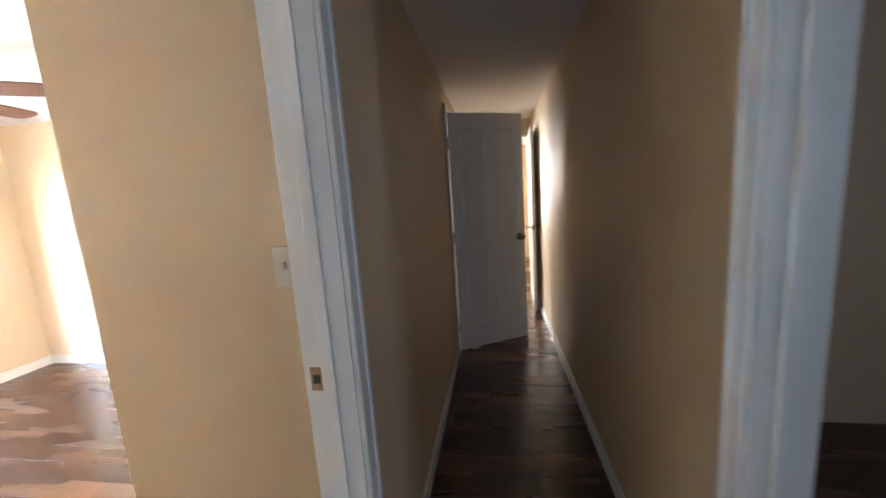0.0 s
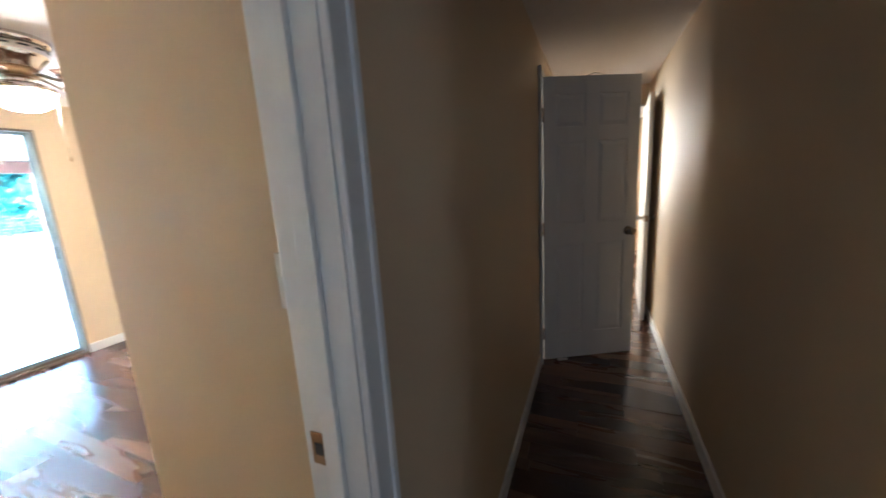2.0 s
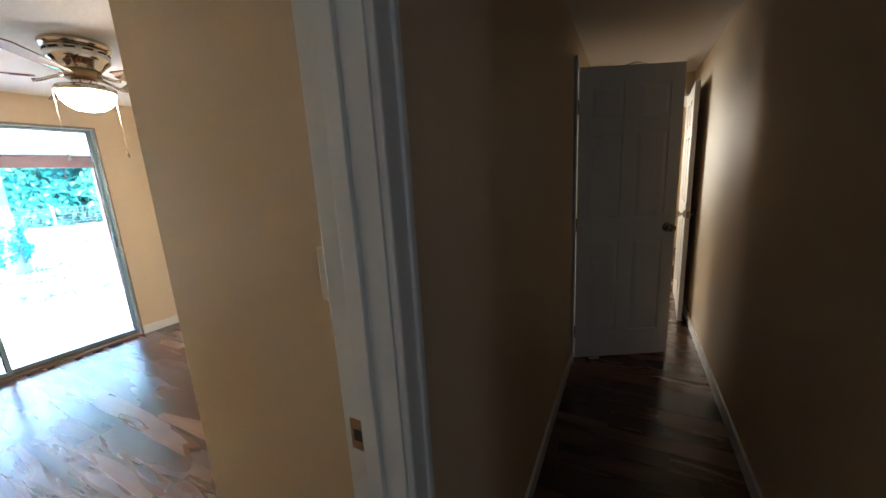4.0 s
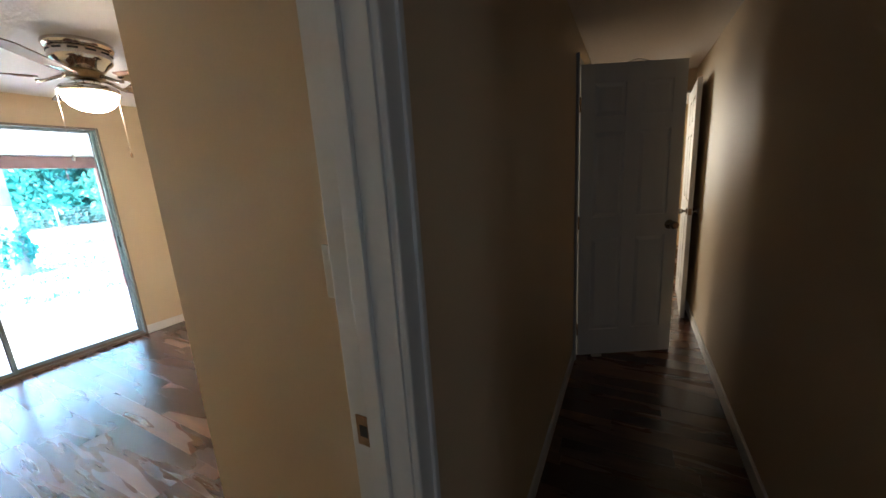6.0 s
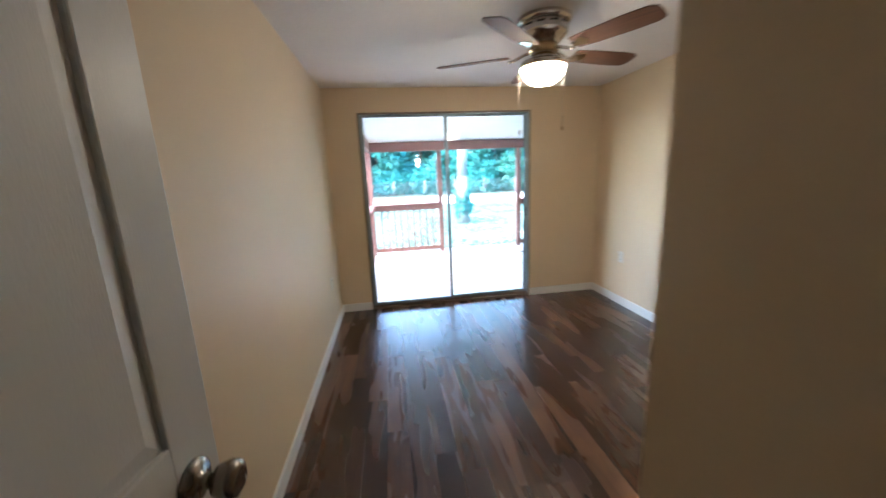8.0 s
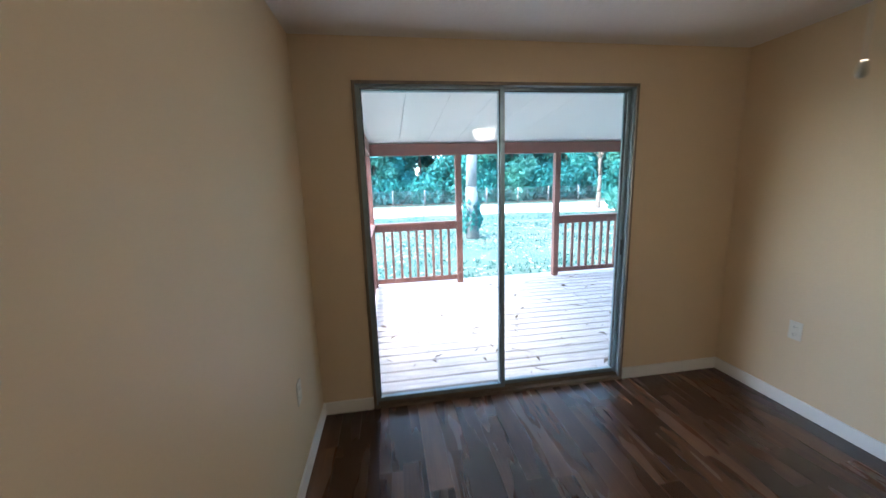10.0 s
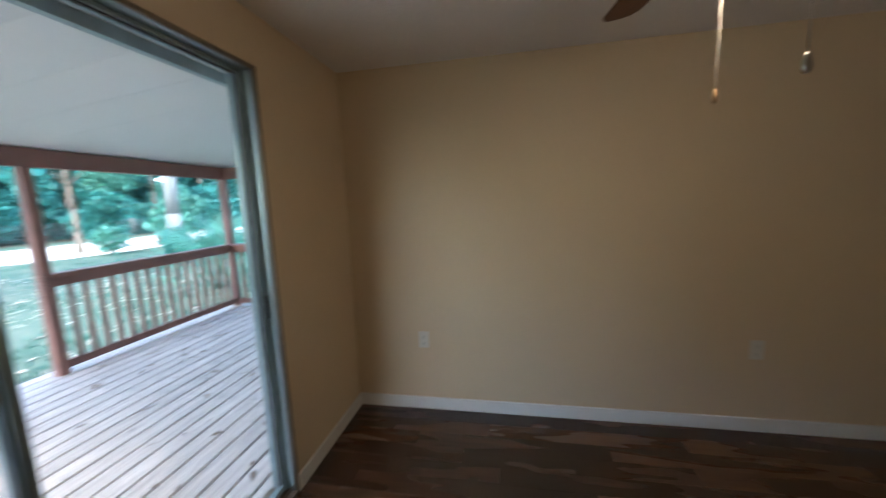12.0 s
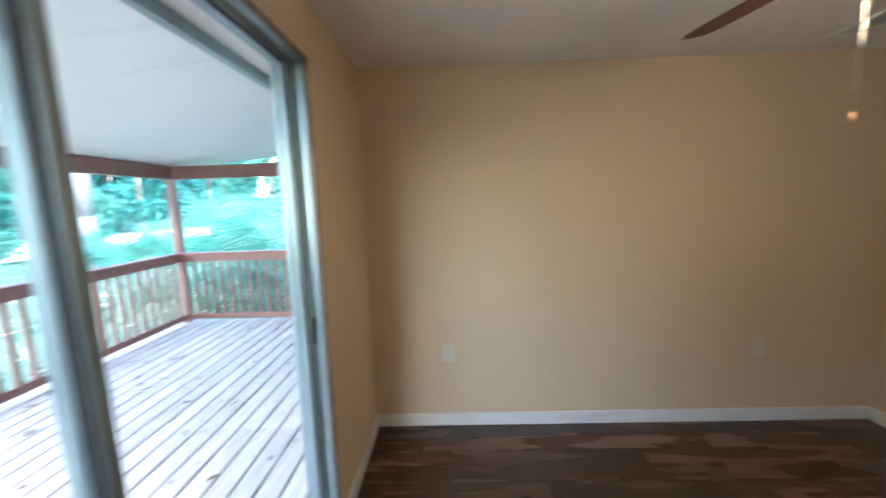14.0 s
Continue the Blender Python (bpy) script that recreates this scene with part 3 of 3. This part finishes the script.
part("light_collar", lathe([(0.06, -0.232), (0.128, -0.236), (0.134, -0.246), (0.136, -0.262), (0.128, -0.268)], 40), CHROME, fan)
part("bowl", lathe([(0.128, -0.260), (0.125, -0.278), (0.117, -0.305), (0.096, -0.334), (0.062, -0.356), (0.015, -0.366)], 40), BOWL, fan, "glowing frosted glass bowl")
for k in range(5):
    bm = bmesh.new()
    out = [(0.20, -0.055), (0.30, -0.064), (0.50, -0.070), (0.615, -0.066), (0.645, -0.045), (0.65, 0), (0.645, 0.045), (0.615, 0.066), (0.50, 0.070), (0.30, 0.064), (0.20, 0.055)]
    lo = [bm.verts.new((x, y, -0.003 - 0.21 * y)) for x, y in out]
    hi = [bm.verts.new((x, y, 0.003 - 0.21 * y)) for x, y in out]
    bm.faces.new(lo[::-1])
    bm.faces.new(hi)
    for i in range(len(out)):
        j = (i + 1) % len(out)
        bm.faces.new((lo[i], lo[j], hi[j], hi[i]))
    ob = part("blade", bm, BLADE, fan, "dark walnut fan blade")
    ob.matrix_basis = pose(0, 0, -0.190, 0, 0, FAN_TURN + 72 * k)
    bm = bmesh.new()
    arm = [(0.075 + 0.013 * i, 0, 0.018 * math.cos(math.pi * i / 10) - 0.006) for i in range(11)]
    for p0, p1 in zip(arm, arm[1:]):
        rod(bm, p0, p1, 0.009, steps=8)
    vs = [bm.verts.new((x, y, -0.008 - 0.21 * y + h)) for h in (0, 0.004) for x, y in ((0.19, -0.018), (0.265, -0.042), (0.285, 0), (0.265, 0.042), (0.19, 0.018))]
    bm.faces.new(vs[4::-1])
    bm.faces.new(vs[5:])
    for i in range(5):
        bm.faces.new((vs[i], vs[(i + 1) % 5], vs[5 + (i + 1) % 5], vs[5 + i]))
    ob = part("blade_iron", bm, CHROME, fan, "curved metal blade bracket")
    ob.matrix_basis = pose(0, 0, -0.190, 0, 0, FAN_TURN + 72 * k)
for sx, ln in ((-0.137, 0.355), (0.137, 0.335)):
    bm = bmesh.new()
    rod(bm, (sx, 0.02, -0.255), (sx, 0.02, -0.255 - ln), 0.0012, steps=6)
    for k in range(int(ln / 0.0055)):
        c = Vector((sx, 0.02, -0.257 - 0.0055 * k))
        bmesh.ops.create_icosphere(bm, subdivisions=1, radius=0.0021, matrix=Matrix.Translation(c))
    part("pull_chain", bm, STEEL, fan, "beaded metal pull chain")
    part("chain_bob", lathe([(0.002, -0.253 - ln), (0.005, -0.258 - ln), (0.0075, -0.272 - ln), (0.007, -0.282 - ln), (0.003, -0.287 - ln)], 16, at=(sx, 0.02, 0)), BRASS if sx > 0 else STEEL, fan, "small chain end knob")


# ---- porch ----
DZ, PX0, PX1, PY = -0.08, -0.80, 4.34, 7.17
# solid near-black slab stands in for the shade beneath the deck boards
deck = setting("deck", boxes((PX0 - 0.1, Y1 + T + 0.03, DZ - 0.20, PX1 + 0.1, PY + 0.09, DZ - 0.0265)), UNDER, "weathered grey board porch deck strewn with leaves", "deck")
porch_ceiling = bmesh.new()
CZ0, CZ1 = 2.34, 2.04
k = PX0 - 0.35
while k < PX1 + 0.3:
    x1 = min(k + 0.405, PX1 + 0.35)
    bmv = [porch_ceiling.verts.new(p) for p in ((k, Y1 + T + 0.03, CZ0), (x1, Y1 + T + 0.03, CZ0), (x1, PY + 0.35, CZ1 - 0.03), (k, PY + 0.35, CZ1 - 0.03), (k, Y1 + T + 0.03, CZ0 + 0.03), (x1, Y1 + T + 0.03, CZ0 + 0.03), (x1, PY + 0.35, CZ1), (k, PY + 0.35, CZ1))]
    for q in ((3, 2, 1, 0), (4, 5, 6, 7), (0, 1, 5, 4), (1, 2, 6, 5), (2, 3, 7, 6), (3, 0, 4, 7)):
        porch_ceiling.faces.new([bmv[i] for i in q])
    k += 0.408
setting("ceiling_porch", porch_ceiling, PORCHC, "sloping white panel porch ceiling", "ceiling")
setting("porch_roof", boxes((PX0 - 0.4, Y1 + T + 0.03, CZ0 + 0.06, PX1 + 0.4, PY + 0.4, CZ0 + 0.1)), SIDING, "porch roof sheet", "roof")
setting("ledger", boxes((PX0 - 0.3, Y1 + T + 0.022, CZ0 - 0.16, PX1 + 0.3, Y1 + T + 0.06, CZ0 - 0.005)), SIDING, "white ledger board where the porch meets the house", "trim")
setting("soffit", boxes((PX0 - 0.3, Y1 + T + 0.061, 2.105, PX1 + 0.3, 4.349, 2.12)), SIDING, "white board soffit between the house and the porch ceiling", "trim")
setting("flashing", boxes((PX0 - 0.3, 4.35, 2.055, PX1 + 0.3, 4.385, 2.31)), ALU, "grey metal flashing strip under the porch ceiling", "trim")
BZ0, BZ1 = 1.87, 2.035
setting("porch_beam", boxes((PX0 - 0.05, PY - 0.045, BZ0, PX1 + 0.05, PY + 0.045, BZ1), (PX1 - 0.045, Y1 + T + 0.03, BZ0, PX1 + 0.045, PY - 0.046, BZ1), (PX0 - 0.045, Y1 + T + 0.03, BZ0, PX0 + 0.045, PY - 0.046, BZ1), bevel=0.005), REDWOOD, "red-brown stained porch beam", "beam")
for x, y in ((PX0, PY), (0.52, PY), (2.10, PY), (PX1, PY), (PX1, Y1 + T + 0.09), (PX0, Y1 + T + 0.09)):
    p = thing("porch_post", "red-brown stained square wooden porch post", "post", (x, y, DZ), group="porch posts")
    part("shaft", boxes((-0.044, -0.044, 0, 0.044, 0.044, BZ0 - DZ), bevel=0.006), REDWOOD, p)

bal = mesh_of("baluster", boxes((-0.018, -0.018, 0.12, 0.018, 0.018, 0.86), bevel=0.003), REDWOOD)


def railing(a, b, label):
    a, b = Vector((*a, DZ)), Vector((*b, DZ))
    ln = (b - a).length
    ob = thing("porch_railing", label, "railing", a, group="porch railings", turn=math.degrees(math.atan2(b.y - a.y, b.x - a.x)))
    part("top_rail", boxes((0, -0.019, 0.85, ln, 0.019, 0.94), bevel=0.004), REDWOOD, ob)
    part("cap_rail", boxes((0, -0.06, 0.94, ln, 0.06, 0.975), bevel=0.005), REDWOOD, ob)
    part("bottom_rail", boxes((0, -0.019, 0.05, ln, 0.019, 0.125), bevel=0.004), REDWOOD, ob)
    n = max(2, round(ln / 0.125))
    for k in range(1, n):
        o = new("baluster", bal)
        o.parent = ob
        o.matrix_basis = pose(ln * k / n, 0, 0)


railing((PX0 + 0.046, PY), (0.474, PY), "red-brown wooden railing with square balusters")
railing((2.146, PY), (PX1 - 0.046, PY), "red-brown wooden railing with square balusters")
railing((PX1, PY - 0.046), (PX1, Y1 + T + 0.14), "red-brown wooden side railing with square balusters")
railing((PX0, Y1 + T + 0.14), (PX0, PY - 0.046), "red-brown wooden side railing with square balusters")


# ---- outdoors ----
GZ = -0.5
rng = random.Random(7)
setting("ground", boxes((-400, -400, GZ - 0.2, 400, 400, GZ)), GRASS, "patchy lawn with paler grey-green spots", "ground")
bm = bmesh.new()
edge = [(x, 24.0 - 0.10 * x + 0.6 * math.sin(x * 0.31) + 0.3 * math.sin(x * 0.9)) for x in range(-60, 81, 2)]
far = [(x, 33.5 - 0.10 * x + 0.5 * math.sin(x * 0.23 + 1)) for x in range(-60, 81, 2)]
va = [bm.verts.new((x, y, GZ + 0.012)) for x, y in edge]
vb = [bm.verts.new((x, y, GZ + 0.012)) for x, y in far]
for i in range(len(va) - 1):
    bm.faces.new((va[i], va[i + 1], vb[i + 1], vb[i]))
setting("road", bm, SAND, "pale sandy driveway across the lawn", "road")

bm = bmesh.new()
va = [bm.verts.new((x, 36.9 - 0.10 * x + 0.3 * math.sin(x * 0.4), GZ + 0.008)) for x in range(-60, 81, 2)]
vb = [bm.verts.new((x, 75, GZ + 0.008)) for x in range(-60, 81, 2)]
for i in range(len(va) - 1):
    bm.faces.new((va[i], va[i + 1], vb[i + 1], vb[i]))
setting("ground_woods", bm, LITTER, "dark leaf-covered ground under the woods", "ground")


def leaves(bm, c, rad, n, size, aspect=0.55, shell=0.55):
    """Scatter single leaves through an uneven rounded volume."""
    for _ in range(n):
        d = Vector((rng.gauss(0, 1), rng.gauss(0, 1), rng.gauss(0, 1))).normalized()
        r = (shell + (1 - shell) * rng.random()) * (0.8 + 0.35 * noise.noise(d * 2.2 + Vector(c)))
        p = Vector(c) + Vector((d.x * rad[0], d.y * rad[1], d.z * rad[2])) * r
        q = Euler((rng.uniform(-1.2, 1.2), rng.uniform(-1.2, 1.2), rng.uniform(0, 6.28))).to_matrix()
        s = size * rng.uniform(0.6, 1.3)
        vs = [bm.verts.new(p + q @ Vector(v)) for v in ((-s, 0, 0), (0, -s * aspect, s * 0.12), (s, 0, 0), (0, s * aspect, s * 0.12))]
        bm.faces.new(vs)


def tree(x, y, h, r, label, bark, leaf, crown0=0.35, clumps=9, per=110, size=0.35, lean=0.0, ivy=False, group=""):
    ob = thing("tree", label, "tree", (x, y, GZ), group=group)
    bm = bmesh.new()
    last, rl = Vector((0, 0, -0.05)), r * 1.25
    for k in range(1, 7):
        p = Vector((lean * h * k / 6 + rng.uniform(-1, 1) * r * 0.5, rng.uniform(-1, 1) * r * 0.5, h * 0.92 * k / 6))
        rn = r * (1.05 - 0.14 * k)
        rod(bm, last, p, rl, rn, 12)
        if k >= 3:
            for _ in range(2):
                a = rng.uniform(0, 6.28)
                rod(bm, p, p + Vector((math.cos(a), math.sin(a), 0.7)) * h * 0.16, rn * 0.5, rn * 0.15, 6)
        last, rl = p, rn
    part("trunk", bm, bark, ob)
    bm = bmesh.new()
    w = h * 0.23
    for k in range(clumps):
        a, f = rng.uniform(0, 6.28), crown0 + (1 - crown0) * (k + 0.5) / clumps
        rr = w * math.sin(min(1, (1.15 - f) / (1.2 - crown0) * 1.3) * 1.57)
        c = (math.cos(a) * rr * 0.8 + lean * h * f, math.sin(a) * rr * 0.8, h * f)
        leaves(bm, c, (w * 0.6, w * 0.6, w * 0.45), per, size)
    part("crown", bm, leaf, ob)
    if ivy:
        bm = bmesh.new()
        leaves(bm, (0, 0, 0.75), (r * 2.0, r * 2.0, 0.85), 1100, 0.075, 0.7, 0.7)
        part("ivy", bm, LEAF, ob, "green ivy round the foot of the trunk")
    return ob


tree(2.42, 14.2, 12, 0.21, "tall tree with pale grey trunk and ivy at its foot", BARK, LEAF, 0.5, 8, 90, 0.3, ivy=True)
tree(10.2, 14.6, 12, 0.24, "tall tree with pale grey trunk on the lawn", BARK, LEAF, 0.5, 8, 90, 0.3, ivy=True)
for k in range(46):
    x = -44 + 2.3 * k + rng.uniform(-0.9, 0.9)
    y = 42 - 0.10 * x + rng.uniform(-2, 5)
    tree(x, y, rng.uniform(10, 15), 0.17, "leafy green tree at the edge of the woods", DBARK, LEAF if k % 3 else LEAF2, 0.04, 16, 400, 0.3, group="woodland edge")
for k in range(30):
    x = -46 + 3.6 * k + rng.uniform(-1, 1)
    tree(x, 53 - 0.10 * x + rng.uniform(-2, 3), rng.uniform(14, 18), 0.2, "tall leafy green tree deep in the woods", DBARK, LEAF, 0.04, 16, 220, 0.45, group="woodland")
for k in range(12):
    a = radians(62 - 9 * k)
    d = rng.uniform(17, 27)
    tree(4 + d * math.cos(a), 6 + d * math.sin(a), rng.uniform(7, 11), 0.14, "leafy green tree beside the house yard", DBARK, LEAF2 if k % 2 else LEAF, 0.1, 12, 300, 0.2, group="yard trees")

bm = bmesh.new()
for k in range(460):
    x = rng.uniform(-50, 62)
    y = 38.0 - 0.10 * x + 12 * rng.random() ** 1.5
    leaves(bm, (x, y, GZ + rng.uniform(0.1, 2.8)), (2.2, 1.6, 1.8), 170, 0.24)
tagged(part("undergrowth", bm, LEAF), "dense dark green undergrowth below the woods", "undergrowth", kind="stuff")

fence = thing("wire_fence", "wire field fence on grey wooden posts before the woods", "fence", (0, 0, GZ))
fy = lambda x: 36.2 - 0.10 * x
pm = mesh_of("post", rod(bmesh.new(), (0, 0, 0), (0, 0, 1.5), 0.075, 0.07, 10), POSTW)
for k in range(34):
    x = -42 + 3.0 * k
    o = new("post", pm)
    o.parent = fence
    o.matrix_basis = pose(x, fy(x), 0, rng.uniform(-2, 2), rng.uniform(-2, 2), 0)
bm = bmesh.new()
for z in (0.15, 0.32, 0.5, 0.7, 0.92, 1.15, 1.35):
    rod(bm, (-42, fy(-42) - 0.08, z), (57, fy(57) - 0.08, z), 0.012, steps=4)
for k in range(0, 330):
    x = -42 + 0.3 * k
    rod(bm, (x, fy(x) - 0.08, 0.15), (x, fy(x) - 0.08, 1.35), 0.007, steps=3)
part("wire_mesh", bm, WIRE, fence, "thin galvanised wire mesh")


def palmetto(x, y, s, label):
    """A low fan palm: many blades fanned out on arching stalks."""
    ob = thing("palmetto", label, "shrub", (x, y, GZ), group="palmettos by the porch")
    stalks, fans = bmesh.new(), bmesh.new()
    for _ in range(22):
        a, tilt = rng.uniform(0, 6.28), rng.uniform(0.25, 1.15)
        d = Vector((math.cos(a) * math.sin(tilt), math.sin(a) * math.sin(tilt), math.cos(tilt)))
        tip = d * s * rng.uniform(0.6, 1.05)
        rod(stalks, (0, 0, 0), tip, 0.012, 0.007, 5)
        q = d.to_track_quat("X", "Z").to_matrix()
        for k in range(15):
            b = radians(-95 + 190 * k / 14)
            ln = s * 0.42 * (0.75 + 0.25 * math.cos(b))
            e = q @ Vector((math.cos(b), math.sin(b), -0.18))
            side = q @ Vector((-math.sin(b), math.cos(b), 0)) * 0.022
            mid = tip + e * ln * 0.55
            vs = [fans.verts.new(v) for v in (tip, mid - side, tip + e * ln - Vector((0, 0, 0.12 * ln)), mid + side)]
            fans.faces.new(vs)
    part("stalks", stalks, PALM, ob)
    part("fronds", fans, PALM, ob)


for x, y, s in ((6.3, 8.3, 1.6), (7.5, 6.9, 1.9), (5.9, 6.2, 1.3), (8.6, 8.9, 2.1), (6.9, 9.9, 1.5), (9.8, 7.0, 2.2), (6.2, 4.9, 1.5), (8.0, 5.2, 1.9), (10.8, 10.2, 2.2)):
    palmetto(x, y, s, "green fan palm shrub beside the porch")
shrub = thing("shrub", "rounded leafy shrub at the drive's edge", "shrub", (13.0, 21.3, GZ))
bm = bmesh.new()
leaves(bm, (0, 0, 0.75), (0.8, 0.8, 0.8), 500, 0.12)
part("foliage", bm, LEAF2, shrub)
bm = bmesh.new()
for _ in range(6):
    a = rng.uniform(0, 6.28)
    rod(bm, (0, 0, 0), (math.cos(a) * 0.4, math.sin(a) * 0.4, 0.9), 0.03, 0.01, 6)
part("stems", bm, DBARK, shrub)
bm = bmesh.new()
for _ in range(16000):
    x, y = rng.uniform(-9, 14), 7.4 + 17 * rng.random() ** 1.4
    if noise.noise(Vector((x * 0.5, y * 0.5, 3))) < -0.12:
        continue
    a, s = rng.uniform(0, 6.28), rng.uniform(0.04, 0.11)
    d = Vector((math.cos(a), math.sin(a), 0)) * 0.018
    c = Vector((x, y, GZ))
    bm.faces.new([bm.verts.new(v) for v in (c - d, c + d, c + Vector((rng.uniform(-0.05, 0.05), rng.uniform(-0.05, 0.05), s)))])
tagged(part("grass", bm, BLADEGRASS), "short green grass blades on the patchy lawn", "grass", kind="stuff")
bm = bmesh.new()
for _ in range(2400):
    x, y = rng.uniform(-6, 9), rng.uniform(7.4, 19)
    a, s = rng.uniform(0, 6.28), rng.uniform(0.03, 0.09)
    d = Vector((math.cos(a), math.sin(a), 0))
    e = Vector((-d.y, d.x, 0)) * 0.4
    c = Vector((x, y, GZ + 0.015))
    bm.faces.new([bm.verts.new(v) for v in (c - d * s, c - e * s + Vector((0, 0, 0.02)), c + d * s, c + e * s + Vector((0, 0, 0.02)))])
tagged(part("leaf_litter", bm, PALELEAF), "pale dry fallen leaves on the lawn", "fallen leaves", kind="stuff")
bm = bmesh.new()
for _ in range(230):
    x, y = rng.uniform(PX0 + 0.1, PX1 - 0.1), Y1 + 0.3 + (PY - Y1 - 0.4) * rng.random()
    a, s = rng.uniform(0, 6.28), rng.uniform(0.012, 0.046)
    d = Vector((math.cos(a), math.sin(a), rng.uniform(0, 0.25)))
    e = Vector((-d.y, d.x, 0)) * rng.uniform(0.2, 0.5)
    c = Vector((x, y, DZ + 0.003 + d.z * s))
    bm.faces.new([bm.verts.new(v) for v in (c - d * s, c - e * s + Vector((0, 0, 0.012)), c + d * s, c + e * s + Vector((0, 0, 0.012)))])
tagged(part("deck_leaves", bm, DRY), "dry brown leaves scattered on the deck", "fallen leaves", kind="stuff")

bm = bmesh.new()
for _ in range(26):
    p = Vector((rng.uniform(PX0 + 0.2, PX1 - 0.2), rng.uniform(Y1 + 0.4, PY - 0.2), DZ + 0.004))
    a = rng.uniform(0, 6.28)
    for _ in range(rng.choice((2, 3, 4))):
        a += rng.uniform(-0.7, 0.7)
        q = p + Vector((math.cos(a), math.sin(a), 0)) * rng.uniform(0.03, 0.08)
        rod(bm, p, q, 0.003, 0.002, 5)
        p = q
tagged(part("deck_twigs", bm, DRY), "thin brown twigs fallen on the deck", "twigs", kind="stuff")


# ---- boards and planks ----
def board(name, x0, y0, z0, x1, y1, z1, c, material, parent):
    """A board with chamfered top edges."""
    vs = [(x0, y0, z0), (x1, y0, z0), (x1, y1, z0), (x0, y1, z0), (x0, y0, z1 - c), (x1, y0, z1 - c), (x1, y1, z1 - c), (x0, y1, z1 - c), (x0 + c, y0 + c, z1), (x1 - c, y0 + c, z1), (x1 - c, y1 - c, z1), (x0 + c, y1 - c, z1)]
    fs = [(0, 1, 5, 4), (1, 2, 6, 5), (2, 3, 7, 6), (3, 0, 4, 7), (4, 5, 9, 8), (5, 6, 10, 9), (6, 7, 11, 10), (7, 4, 8, 11), (8, 9, 10, 11)]
    me = bpy.data.meshes.new(name)
    me.from_pydata(vs, [], fs)
    me.materials.append(material)
    ob = new(name, me)
    ob.parent = parent


y = Y1 + T + 0.035
while y < PY + 0.1:
    for x0, x1 in ((PX0 - 0.12, 1.9 + 0.6 * (int(y * 7) % 2)), (1.904 + 0.6 * (int(y * 7) % 2), PX1 + 0.12)):
        board("deck_board", x0, y, DZ - 0.026, x1, y + 0.1325, DZ, 0.005, DECK, deck)
    y += 0.146


def lay(floor, x0, x1, y0, y1, w):
    x = x0
    while x < x1 - 0.005:
        y = y0 - rng.uniform(0, 0.8)
        xe = min(x + w, x1)
        while y < y1:
            ln = rng.choice((0.6, 0.85, 1.1, 1.22))
            a, b = max(y, y0), min(y + ln, y1)
            if b - a > 0.01:
                board("plank", x + 0.0004, a + 0.0004, -0.012, xe - 0.0004, b - 0.0004, 0, 0.0003, PLANK, floor)
            y += ln
        x += w


floor = setting("floor", boxes((X0, HY1 + T, -0.1, X1, Y1, -0.011)), UNDER, "dark mixed-brown laminate plank floor in the bedroom", "floor")
lay(floor, X0, X1, HY1 + 0.06, Y1, 0.12)
hall_floor = setting("floor_hall", boxes((-3.3, HY0 - T, -0.1, HE, HY1 + T, -0.011)), UNDER, "dark laminate plank floor in the hall", "floor")
lay(hall_floor, -1.2, HE + 0.1, HY0 - 0.02, HY1 + 0.06, 0.12)
setting("floor_rooms", boxes((X1 + T, HY1 + 0.061, -0.1, HE, 2.8, -0.001), (HE + 0.101, -2.7, -0.1, 6.6, 2.7, -0.001), (-3.3, -3.2, -0.1, 1.3, HY0 - 0.021, -0.001), (-3.3, HY0 - 0.019, -0.1, -1.201, HY1, -0.001)), PLANK, "dark laminate floor of the neighbouring rooms", "floor")
